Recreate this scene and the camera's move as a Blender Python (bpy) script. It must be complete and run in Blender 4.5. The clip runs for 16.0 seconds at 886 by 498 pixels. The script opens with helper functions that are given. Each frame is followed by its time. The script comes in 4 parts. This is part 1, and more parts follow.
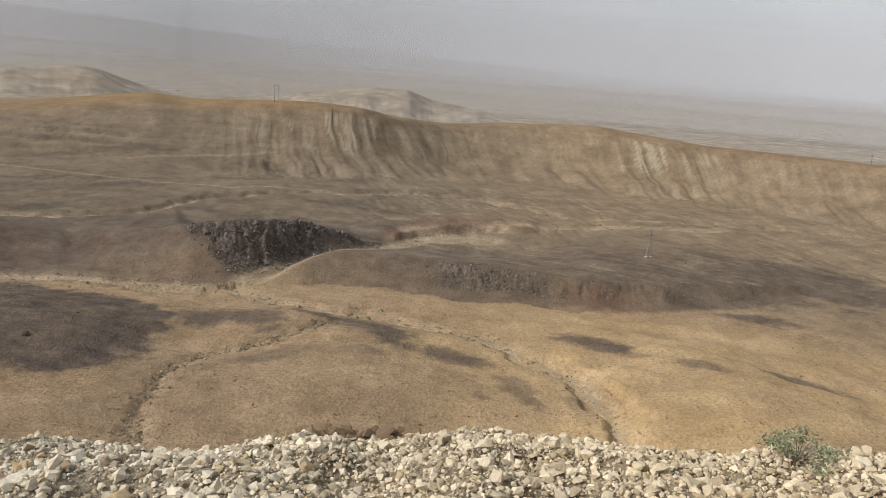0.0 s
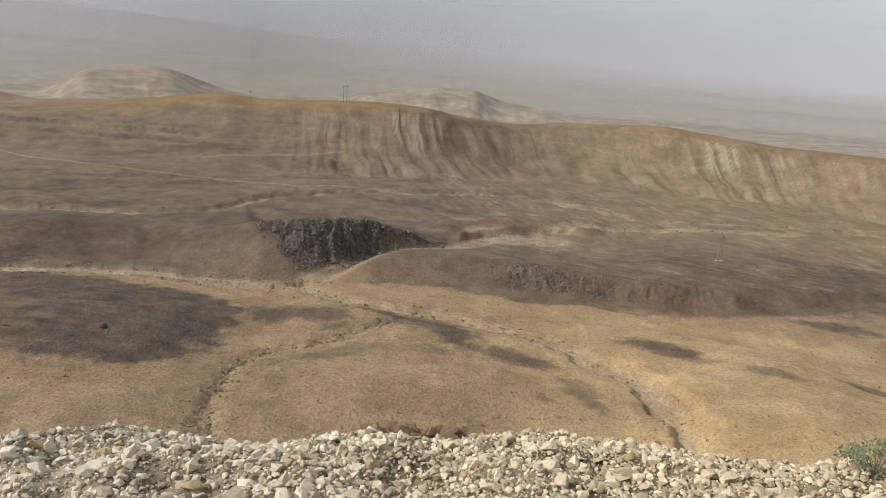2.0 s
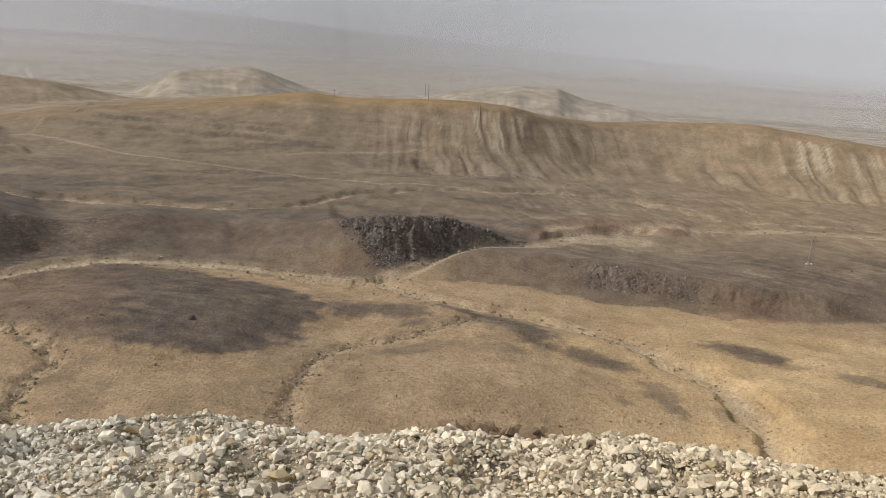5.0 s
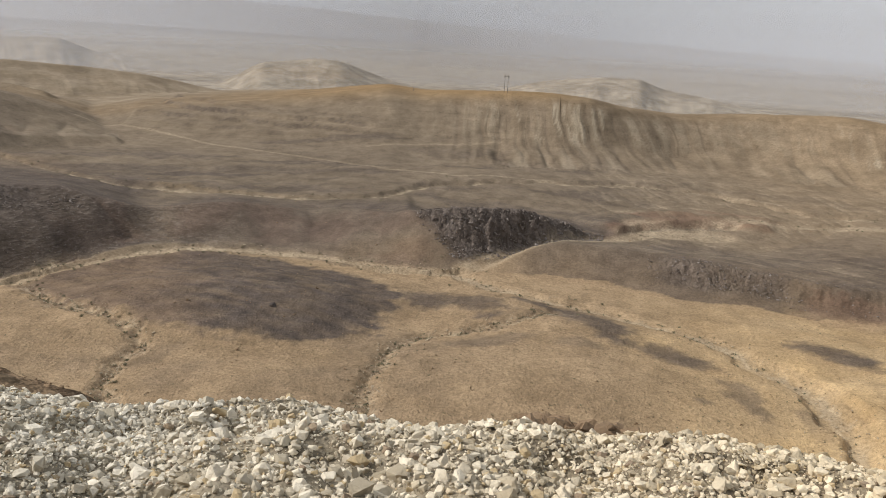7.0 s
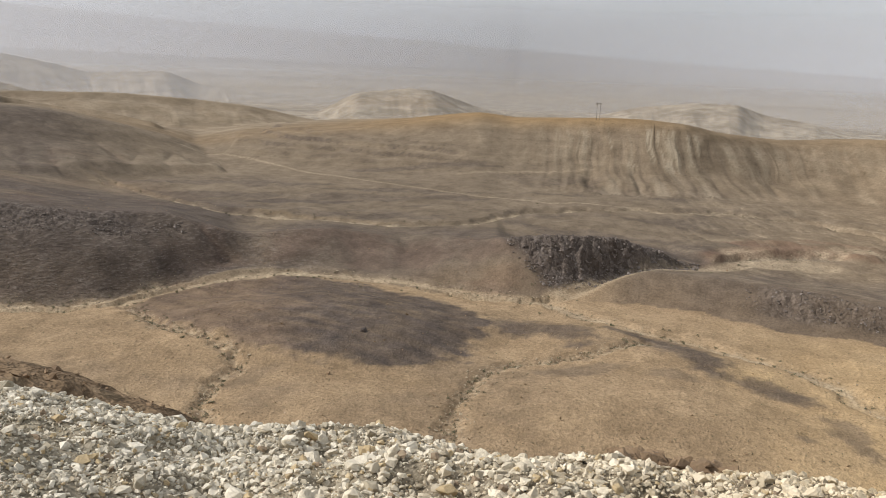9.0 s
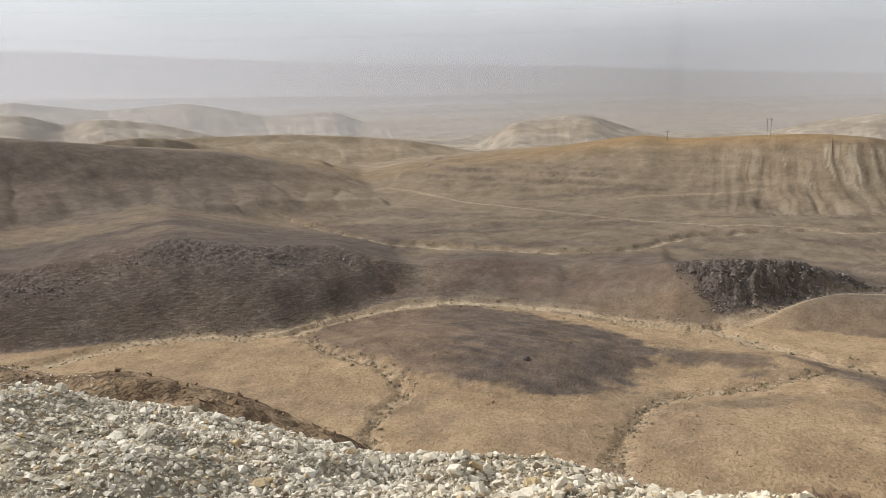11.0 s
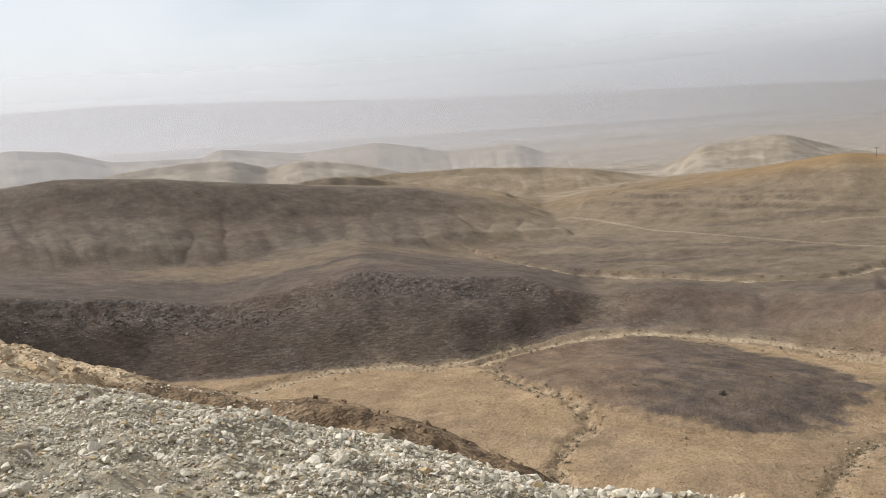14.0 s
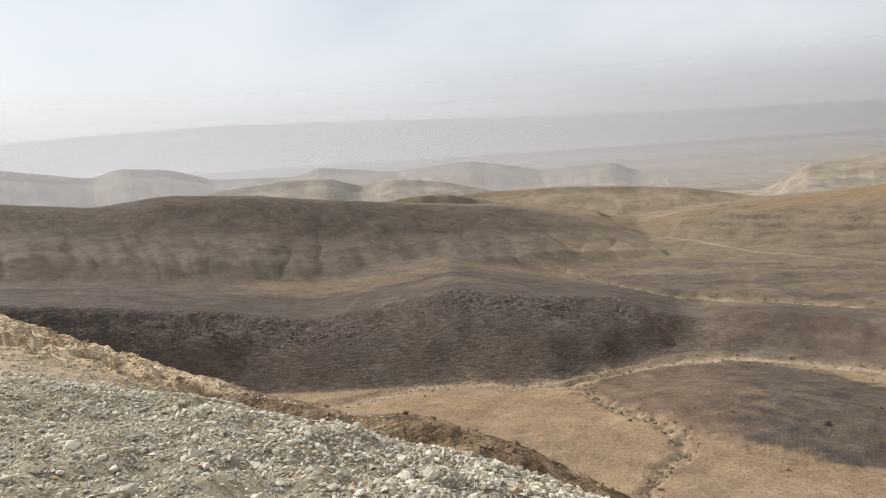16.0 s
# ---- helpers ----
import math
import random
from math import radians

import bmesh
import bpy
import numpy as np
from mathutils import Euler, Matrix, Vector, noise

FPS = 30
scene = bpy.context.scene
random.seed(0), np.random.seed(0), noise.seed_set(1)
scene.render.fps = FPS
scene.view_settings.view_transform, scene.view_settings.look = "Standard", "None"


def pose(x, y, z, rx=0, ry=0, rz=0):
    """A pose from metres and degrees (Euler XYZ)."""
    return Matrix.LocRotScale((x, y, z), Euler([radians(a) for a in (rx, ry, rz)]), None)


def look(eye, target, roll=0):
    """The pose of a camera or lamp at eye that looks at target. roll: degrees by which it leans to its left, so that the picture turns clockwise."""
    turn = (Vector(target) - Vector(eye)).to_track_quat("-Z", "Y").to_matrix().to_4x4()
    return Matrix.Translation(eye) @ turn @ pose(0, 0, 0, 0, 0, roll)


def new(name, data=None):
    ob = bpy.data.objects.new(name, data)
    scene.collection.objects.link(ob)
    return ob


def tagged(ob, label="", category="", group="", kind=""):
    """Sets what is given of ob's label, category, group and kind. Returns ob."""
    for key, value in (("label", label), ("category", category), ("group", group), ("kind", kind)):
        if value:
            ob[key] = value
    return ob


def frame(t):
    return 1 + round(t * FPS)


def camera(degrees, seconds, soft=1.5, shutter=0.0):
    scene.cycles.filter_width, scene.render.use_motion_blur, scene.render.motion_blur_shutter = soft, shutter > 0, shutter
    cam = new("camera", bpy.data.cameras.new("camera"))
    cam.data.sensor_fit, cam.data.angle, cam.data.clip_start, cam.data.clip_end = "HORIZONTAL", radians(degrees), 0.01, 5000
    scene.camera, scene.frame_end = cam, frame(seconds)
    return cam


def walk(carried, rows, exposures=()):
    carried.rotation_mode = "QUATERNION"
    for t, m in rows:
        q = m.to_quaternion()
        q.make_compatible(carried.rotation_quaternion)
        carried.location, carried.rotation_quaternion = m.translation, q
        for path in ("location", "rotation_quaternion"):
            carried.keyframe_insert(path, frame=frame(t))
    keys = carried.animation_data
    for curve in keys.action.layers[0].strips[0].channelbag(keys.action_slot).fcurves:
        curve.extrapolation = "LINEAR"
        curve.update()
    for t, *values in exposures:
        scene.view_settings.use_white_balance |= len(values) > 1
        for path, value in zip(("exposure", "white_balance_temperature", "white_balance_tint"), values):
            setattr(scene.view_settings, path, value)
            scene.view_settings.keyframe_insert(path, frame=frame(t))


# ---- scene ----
cam = camera(56.6, 16.0, 0.7)
walk(cam, [
    (0.0, pose(0.000, 0.000, -0.000, 77.29, -4.17, 0.96)),
    (0.5, pose(-0.007, -0.007, -0.001, 77.01, -3.89, 2.77)),
    (1.0, pose(-0.010, -0.005, -0.003, 76.96, -3.84, 4.23)),
    (1.5, pose(-0.012, -0.005, -0.002, 76.92, -3.85, 4.92)),
    (2.0, pose(-0.015, -0.010, 0.001, 76.99, -3.92, 5.56)),
    (2.5, pose(-0.022, -0.014, 0.002, 77.12, -3.86, 6.16)),
    (3.0, pose(-0.025, -0.021, 0.003, 76.89, -3.89, 6.91)),
    (3.5, pose(-0.031, -0.026, 0.004, 76.65, -3.49, 9.02)),
    (4.0, pose(-0.034, -0.028, 0.008, 76.80, -3.51, 9.61)),
    (6.5, pose(-0.031, -0.110, 0.041, 75.74, -3.14, 14.92)),
    (7.0, pose(-0.032, -0.135, 0.054, 75.65, -3.07, 16.52)),
    (7.5, pose(-0.035, -0.160, 0.068, 75.96, -2.75, 19.74)),
    (8.0, pose(-0.035, -0.164, 0.075, 76.37, -2.51, 21.72)),
    (8.2, pose(-0.038, -0.162, 0.080, 76.92, -2.59, 21.88)),
    (10.3, pose(-0.077, -0.034, 0.010, 77.58, 0.38, 28.57)),
    (10.5, pose(-0.087, -0.032, 0.011, 77.91, 0.73, 30.38)),
    (11.0, pose(-0.087, -0.042, 0.025, 79.17, 1.37, 33.42)),
    (11.5, pose(-0.085, -0.043, 0.026, 80.03, 2.04, 36.21)),
    (12.0, pose(-0.085, -0.042, 0.027, 80.46, 2.88, 38.88)),
    (12.5, pose(-0.084, -0.034, 0.023, 80.87, 3.55, 40.57)),
    (13.0, pose(-0.081, -0.034, 0.025, 81.10, 4.23, 42.70)),
    (13.5, pose(-0.087, -0.040, 0.027, 81.56, 4.52, 44.69)),
    (14.0, pose(-0.079, -0.045, 0.031, 81.91, 4.39, 45.83)),
    (14.5, pose(-0.079, -0.049, 0.031, 82.46, 4.35, 46.88)),
    (15.0, pose(-0.074, -0.055, 0.034, 82.85, 4.44, 48.51)),
    (15.5, pose(-0.071, -0.060, 0.030, 83.28, 4.41, 49.96)),
    (16.0, pose(-0.070, -0.063, 0.034, 83.67, 4.42, 52.25)),
], exposures=[(0.0, -0.31), (4.0, -0.27), (8.0, -0.14), (11.0, 0.00), (13.0, 0.05), (16.0, 0.04)])

# ---- light ----
SUN_AZ, SUN_EL = -108.0, 36.0            # degrees clockwise from +y, and above the horizon
world = bpy.data.worlds.new("world")
scene.world = world
world.use_nodes = True
wn, wl = world.node_tree.nodes, world.node_tree.links
wn.clear()
sky = wn.new("ShaderNodeTexSky")
sky.sky_type, sky.sun_disc = "NISHITA", False
sky.sun_elevation, sky.sun_rotation = radians(SUN_EL), radians(SUN_AZ)
sky.air_density, sky.dust_density, sky.ozone_density, sky.altitude = 1.0, 2.0, 1.5, 300
bg = wn.new("ShaderNodeBackground")
bg.inputs[1].default_value = 0.095
wo = wn.new("ShaderNodeOutputWorld")
# thin high cloud over the clear sky
co, cn, cm, cr, cx = (wn.new(k) for k in ("ShaderNodeTexCoord", "ShaderNodeTexNoise", "ShaderNodeMapping", "ShaderNodeMapRange", "ShaderNodeMix"))
cm.inputs["Scale"].default_value = (2.0, 2.0, 5.0)
cn.inputs["Scale"].default_value, cn.inputs["Detail"].default_value, cn.inputs["Roughness"].default_value = 1.5, 3, 0.5
for k, v in zip(("From Min", "From Max", "To Min", "To Max"), (0.35, 0.70, 0.50, 0.78)):
    cr.inputs[k].default_value = v
cx.data_type = "RGBA"
cx.inputs["B"].default_value = (9.7, 9.85, 10.1, 1)
wl.new(co.outputs["Generated"], cm.inputs[0]), wl.new(cm.outputs[0], cn.inputs["Vector"]), wl.new(cn.outputs["Fac"], cr.inputs["Value"])
wl.new(cr.outputs[0], cx.inputs["Factor"]), wl.new(sky.outputs[0], cx.inputs["A"]), wl.new(cx.outputs["Result"], bg.inputs[0])
wl.new(bg.outputs[0], wo.inputs[0])

sun = new("sun", bpy.data.lights.new("sun", "SUN"))
sun.data.energy, sun.data.angle, sun.data.color = 4.1, radians(0.8), (1.0, 0.965, 0.935)
sd = Vector((math.sin(radians(SUN_AZ)) * math.cos(radians(SUN_EL)), math.cos(radians(SUN_AZ)) * math.cos(radians(SUN_EL)), math.sin(radians(SUN_EL))))
sun.matrix_world = look(sd * 50, (0, 0, 0))


# ---- small tools ----
TURNS = np.arange(65536) / 65535.0 * (2 * math.pi)
TURN_COS, TURN_SIN = np.cos(TURNS).astype(np.float32), np.sin(TURNS).astype(np.float32)


def lattice(ix, iy, seed):
    h = ix * np.uint32(374761393) + iy * np.uint32(668265263) + np.uint32((seed * 974634777) & 0xFFFFFFFF)
    h = (h ^ (h >> np.uint32(13))) * np.uint32(1274126177)
    return (h ^ (h >> np.uint32(16))) & np.uint32(0xFFFF)


def grain(x, y, seed=0):
    """Gradient noise, about -1 to 1."""
    x0, y0 = np.floor(x), np.floor(y)
    ix, iy = x0.astype(np.int64).astype(np.uint32), y0.astype(np.int64).astype(np.uint32)
    fx, fy = (x - x0).astype(np.float32), (y - y0).astype(np.float32)
    u, v = fx * fx * fx * (fx * (fx * 6 - 15) + 10), fy * fy * fy * (fy * (fy * 6 - 15) + 10)
    def corner(dx, dy):
        a = lattice(ix + np.uint32(dx), iy + np.uint32(dy), seed)
        return TURN_COS[a] * (fx - dx) + TURN_SIN[a] * (fy - dy)
    a, b, c, d = corner(0, 0), corner(1, 0), corner(0, 1), corner(1, 1)
    return 1.6 * ((a * (1 - u) + b * u) * (1 - v) + (c * (1 - u) + d * u) * v).astype(float)


def fbm(x, y, octaves=4, seed=0, ridged=False):
    out, amp, tot = np.zeros_like(x), 1.0, 0.0
    for k in range(octaves):
        n = grain(x * 2 ** k, y * 2 ** k, seed + 17 * k)
        out += amp * ((1 - 2 * np.abs(n)) if ridged else n)
        tot += amp
        amp *= 0.5
    return out / tot


def smooth(a, b, x):
    t = np.clip((x - a) / (b - a), 0, 1)
    return t * t * (3 - 2 * t)


def smax(a, b, k):
    h = np.clip(0.5 + 0.5 * (a - b) / k, 0, 1)
    return b + (a - b) * h + k * h * (1 - h)


def table(az, pts, col, soft=0.7):
    """A softened polyline over the bearing: pts are rows (bearing, value, value, ...)."""
    grid = np.arange(-180, 180.01, 0.1)
    p = sorted(pts)
    v = np.interp(grid, [q[0] for q in p], [q[col] for q in p])
    k = np.exp(-0.5 * (np.arange(-40, 41) * 0.1 / soft) ** 2)
    v = np.convolve(np.pad(v, 40, mode="edge"), k / k.sum(), mode="valid")
    return np.interp(az, grid, v)


def from_line(x, y, line):
    """Distance to a polyline of (x, y), how far along it, and the side (left is positive)."""
    best, along, side, run = np.full(x.shape, 1e9), np.zeros(x.shape), np.zeros(x.shape), 0.0
    for (ax, ay), (bx, by) in zip(line[:-1], line[1:]):
        L = math.hypot(bx - ax, by - ay)
        t = np.clip(((x - ax) * (bx - ax) + (y - ay) * (by - ay)) / (L * L), 0, 1)
        d = np.hypot(x - ax - t * (bx - ax), y - ay - t * (by - ay))
        near = d < best
        along = np.where(near, run + t * L, along)
        side = np.where(near, (bx - ax) * (y - ay) - (by - ay) * (x - ax), side)
        best = np.minimum(best, d)
        run += L
    return best, along, side


# ---- the lie of the land: bearing, distance, angle above the eye's level ----
BASE = [(0, -95), (330, -95), (400, -91), (470, -88), (560, -84), (700, -84), (850, -96), (1500, -101), (2200, -92), (3000, -84), (3800, -70), (4900, -60)]
# main ridge: bearing, distance of crest, angle of crest, width of the near face
RIDGE = [(-60, 800, -7.4, 150), (-42, 770, -6.2, 150), (-36.2, 750, -5.3, 190), (-29.5, 730, -4.6, 200), (-24.6, 715, -4.0, 190), (-19.9, 700, -3.3, 180), (-17.8, 692, -3.6, 160),
         (-12.4, 670, -3.3, 120), (-9.4, 658, -3.2, 105), (-6.3, 655, -3.4, 100), (-4.0, 668, -3.9, 110), (-0.4, 700, -4.15, 120),
         (4, 710, -3.7, 105), (9.6, 700, -3.4, 100), (13, 690, -3.75, 95), (17.1, 680, -4.1, 95), (27.7, 665, -4.2, 100), (50, 640, -4.4, 100)]
HILL = [(-130, 720, -0.4, 150), (-95, 710, -0.4, 150), (-81, 700, -0.7, 150), (-75.6, 690, -1.5, 140), (-71.1, 680, -1.1, 140), (-65, 675, -1.65, 140), (-61.5, 678, -2.2, 140), (-57.8, 682, -2.65, 135),
        (-53.7, 690, -3.18, 140), (-48.3, 705, -3.75, 140), (-44.4, 715, -4.55, 120), (-41.7, 725, -5.2, 110), (-39.8, 730, -5.75, 110), (-36, 740, -7.4, 100)]
# lower hill close behind it
BEHIND = [(-90, -7), (-60, -5.5), (-58, -3.4), (-55.9, -2.63), (-54, -2.46), (-52.1, -2.54), (-50.2, -2.98), (-48.3, -3.37), (-45.1, -3.74), (-43.2, -4.13), (-41.7, -4.48), (-40, -5.6), (-38, -7), (40, -7)]
# foot of the western hill, as seen from the lookout
HILL_FOOT = [(-130, -4.2), (-80, -4.4), (-71.7, -5.4), (-65, -6.3), (-60, -7.3), (-55, -7.6), (-50, -7.3), (-46, -7.5), (-40, -8.2)]
# dark bank beyond the first wash: bearing, distance of foot, distance of rim, angle of rim
BANK = [(-130, 345, 390, -6), (-95, 345, 390, -6), (-81, 350, 390, -6.9), (-71.6, 352, 390, -8.6), (-65, 350, 388, -9.8), (-62, 346, 380, -10.5), (-57, 340, 384, -9.8),
        (-52.3, 333, 384, -9.1), (-46.4, 327, 378, -10.0), (-41.4, 345, 384, -10.3), (-38.8, 360, 390, -11.0), (-36.2, 369, 398, -11.9), (-30, 362, 405, -11.5),
        (-25, 350, 404, -12.0), (-22, 338, 398, -11.9), (-20, 334, 384, -12.0), (-17.4, 334, 372, -11.6), (-14, 341, 369, -11.3), (-10.2, 360, 382, -11.2), (-7.8, 374, 394, -11.7),
        (-3.8, 399, 410, -12.8), (-1, 410, 430, -12.9)]
# brown spur and its flat top: bearing, distance of foot, distance of rim, angle of rim
SPUR = [(-13, 330, 342, -15.6), (-12.1, 332, 345, -15.3), (-9.7, 336, 350, -14.1), (-7.4, 337, 356, -13.3), (-3.4, 328, 357, -13.25), (2.7, 324, 352, -13.4), (8.8, 328, 350, -13.8),
        (15, 338, 362, -13.4), (20.4, 358, 380, -12.9), (29, 418, 438, -11.6), (45, 450, 470, -11.2)]
FAR_A = [(-100, 1.6), (-80.4, 1.3), (-75.4, 0.4), (-73.7, 0.9), (-70.6, 0.6), (-67.8, -0.3), (-62.2, -0.5), (-61, 0), (-57.9, -0.4), (-55.6, -0.7), (-50.5, -0.35), (-47.5, -0.9),
         (-45.5, -1.4), (-40.9, -1.15), (-38.7, -2.0), (-36, -2.2), (-30, -2.8), (-10, -2.7), (40, -2.7)]
FAR_B = [(-100, -2.6), (-75, -2.6), (-67.1, -1.0), (-63.3, -0.75), (-60.3, -0.8), (-58, -1.5), (-56, -1.15), (-52.5, -1.6), (-49.4, -2.4), (-46, -3.4), (-34, -3.8), (-31, -3.5),
         (-28.7, -2.2), (-24.9, -1.75), (-23.3, -1.85), (-19.8, -3.0), (-17, -3.5), (-13, -3.3), (-9.5, -2.4), (-5.9, -1.95), (-3.1, -1.95), (-1.6, -2.5), (0.8, -2.8), (3.8, -3.3), (8, -3.8), (40, -4)]
FAR_C = [(-100, -5.6), (-66, -4.0), (-60, -3.2), (-55, -2.7), (-49.5, -2.6), (-44, -2.6), (-40, -2.85), (-36.2, -3.2), (-33.9, -3.6), (-32, -4.0), (-30, -4.25), (-27, -4.7), (-23, -5.5), (40, -5.6)]
SCARP = [(-120, 2.9), (-80.2, 2.95), (-73.8, 3.1), (-66.7, 3.25), (-57, 2.9), (-51.4, 2.6), (-41, 2.1), (-36.3, 1.9), (-24.1, 1.45), (-18.9, 1.1), (-4.2, 0.4), (7.3, 0), (18.3, -0.3), (40, -0.6)]
# the near bank: bearing, distance and angle of the rubble's edge, distance and angle of the ledge beyond it
LIP = [(-130, 13, -10, 24, -6), (-95, 12.5, -10, 24, -6), (-81.6, 12, -11.2, 24, -7.0), (-78.5, 11.6, -12.0, 23.6, -8.9), (-76.3, 11.2, -12.7, 23.4, -10.0), (-74.3, 10.8, -13.2, 23, -11.0), (-72.3, 10.4, -13.6, 22.6, -12.2),
       (-68.5, 9.7, -14.8, 22, -13.9), (-66.7, 9.3, -15.6, 22, -14.8), (-60.2, 8.6, -17.9, 21, -17.2), (-56, 8.2, -19.2, 20.5, -17.6), (-52.8, 8, -20.0, 20, -18.7),
       (-48.2, 7.7, -21.6, 20, -20.3), (-44.4, 7.4, -23.0, 19.5, -22.4), (-40, 7.2, -24.2, 19, -24.2), (-38.4, 7.1, -24.4, 19, -26.5), (-33, 7, -24.5, 19, -31), (-26.7, 7, -24.6, 19, -34), (-24, 6.9, -25.3, 19, -36),
       (-20, 6.8, -26.1, 19, -38), (-16, 6.7, -26.6, 19, -38), (-11, 6.6, -25.9, 19, -38), (-7, 6.6, -26.3, 19, -38), (-3, 6.6, -26.1, 19, -38), (0, 6.6, -25.2, 19, -38), (3.7, 6.6, -24.6, 19, -38), (8, 6.6, -24.9, 19, -38),
       (14, 6.5, -24.3, 19, -38), (18, 6.5, -24.2, 19, -38), (21.8, 6.5, -23.3, 19, -38), (30.7, 6.5, -21.0, 19, -38), (45, 7, -18, 19, -36), (90, 12, -10, 24, -30)]
WASH_MAIN = [(-300, 135), (-284, 163), (-280, 176), (-275, 193), (-261, 208), (-242, 221), (-231, 239), (-230, 257), (-220, 276), (-207, 293), (-190, 306), (-170, 314), (-150, 316), (-126, 316), (-104, 316), (-84, 323),
             (-66, 307), (-42, 299), (-19, 293), (-3, 286), (13, 280), (23, 272), (30, 262), (39, 254), (46, 243), (50, 227), (53, 210), (52, 190), (40, 150)]
WASH_GAP = [(-82, 328), (-74, 341), (-52, 372), (-27, 401), (-8, 424), (36, 455), (90, 470), (160, 480)]
WASH_FAR = [(-430, 400), (-354, 387), (-288, 371), (-255, 380), (-192, 397), (-156, 425), (-146, 468), (-117, 495), (-34, 534), (15, 534), (73, 497), (143, 497), (212, 497), (300, 480)]
GULLY_A = [(-60, 150), (-73, 186), (-76, 203), (-78, 223), (-76, 236), (-69, 245), (-57, 254), (-44, 267), (-36, 277)]
GULLY_B = [(-110, 140), (-141, 171), (-148, 186), (-147, 197), (-155, 205), (-173, 211), (-192, 214), (-222, 232)]
TRACK = [(-458, 544), (-423, 553), (-376, 542), (-326, 520), (-248, 507), (-183, 500), (-135, 503), (-111, 514), (-76, 521), (-44, 519), (-14, 536), (60, 520)]
RED_BANK = [(-27, 409), (-15, 427), (2, 438), (16, 445), (33, 446), (53, 442)]
SLOPE_PATH = [(-215, 548), (-179, 572), (-156, 580), (-128, 595)]
BRANCH = [(-423, 553), (-437, 588), (-436, 606), (-405, 616), (-376, 613), (-354, 628)]


def bare_soil(x, y, az):
    """Patches of the near slope where the chips have washed off."""
    return smooth(0.16, 0.30, fbm(x / 2.2 + 0.5 * y, y / 1.1, 3, 210)) * smooth(-30, -46, az)


def land(x, y, masks=True):
    """Height of the ground, and masks of its makeup with painted haze and shade."""
    r = np.hypot(x, y) + 1e-6
    az0 = np.degrees(np.arctan2(x, y))
    mid = smooth(150, 260, r)
    wob = fbm(x / 45, y / 45, 3, 5)
    az = az0 + mid * 0.35 * fbm(x / 30, y / 30, 2, 9)
    rw = r + mid * 5.0 * wob
    tan = lambda a: np.tan(np.radians(a))

    base = np.interp(rw, [b[0] for b in BASE], [b[1] for b in BASE])
    base += 17 * smooth(-42, -66, az) * smooth(400, 470, r) * smooth(1200, 800, r)
    base += 15 * smooth(-63, -78, az) * smooth(430, 570, r) * smooth(1200, 800, r)
    base += mid * 1.6 * fbm(x / 70, y / 70, 4, 21) * smooth(2500, 600, r)
    base += 7 * smooth(14, 34, az) * smooth(330, 210, r)

    base += 3.2 * fbm(x / 48, y / 48, 3, 26) * smooth(3, 12, az) * smooth(345, 300, r) * smooth(170, 200, r)

    # near valley: low domes and cut gullies
    def dome(a, d, wa, wd, h, p=1.0):
        q = ((az - a) / wa) ** 2 + ((rw - d) / wd) ** 2
        return h * np.exp(-q ** p)
    base += dome(-31, 284, 11.5, 42, 6, 2) + dome(-9, 226, 11, 30, 5, 1.5) + dome(-5, 268, 8, 16, 4) + dome(-13, 285, 5, 14, 3) + dome(17, 285, 9, 24, 4) + dome(25, 245, 8, 25, 5) + dome(-30, 215, 7, 22, 3) + dome(-49, 262, 8, 40, 2) + dome(-41, 438, 2.6, 14, 5, 1.5) + dome(-46, 470, 4, 18, 4) + dome(-52, 500, 4, 20, 4) + dome(-34, 470, 5, 14, 2.5)

    d1, s1, e1 = from_line(x + 1.5 * fbm(x / 14, y / 14, 2, 6), y + 1.8 * fbm(x / 18, y / 18, 2, 3), WASH_MAIN)
    d2, s2, _ = from_line(x + 4 * wob, y + 2 * wob, WASH_GAP)
    d3, s3, _ = from_line(x + 2 * wob, y + 2.5 * fbm(x / 22, y / 22, 2, 4), WASH_FAR)
    dj = fbm(x / 9, y / 9, 2, 33)
    dg, sg, _ = from_line(x + 1.6 * dj, y + 1 * wob, GULLY_A)
    dh, sh, _ = from_line(x + 1.6 * dj, y - 1 * wob, GULLY_B)
    dt, st, _ = from_line(x + 2 * wob, y + 3 * wob, TRACK)
    dr_, sr_, er_ = from_line(x + 1.5 * dj, y + 1.5 * dj, RED_BANK)
    dp_, _, _ = from_line(x, y + wob, SLOPE_PATH)
    db_, _, _ = from_line(x + 2 * wob, y + 3 * wob, BRANCH)
    w1 = smooth(7.0 - 2.0 * smooth(440, 520, s1), 2.2, d1 + 3 * fbm(x / 10, y / 10, 2, 40)) * (1 + 0.5 * smooth(440, 520, s1))
    w2 = np.maximum(smooth(8, 3, d2), smooth(15, 9, np.hypot((x - 4) / 2.2, y - 427) + 4 * wob) * smooth(393, 402, r))
    w3 = smooth(6.5, 2, d3 + 4 * fbm(x / 10, y / 10, 3, 41))
    ga = np.maximum(smooth(5, 0.5, dg + 3 * dj), smooth(4.5, 0.5, dh + 3 * dj))
    base += 1.0 * smooth(3, 6.5, d3 + 3.5 * dj) * smooth(70, 25, d3)
    stepped = (e1 > 0) * smooth(440, 500, s1) * smooth(70, 25, d1) * smooth(120, 170, r)
    base += 3.2 * stepped * smooth(5, 8.5, d1 + 3.5 * dj)
    base -= 1.6 * w1 + 1.5 * w3 + 1.3 * ga * (1 + 0.8 * dj) + 1.2 * w2
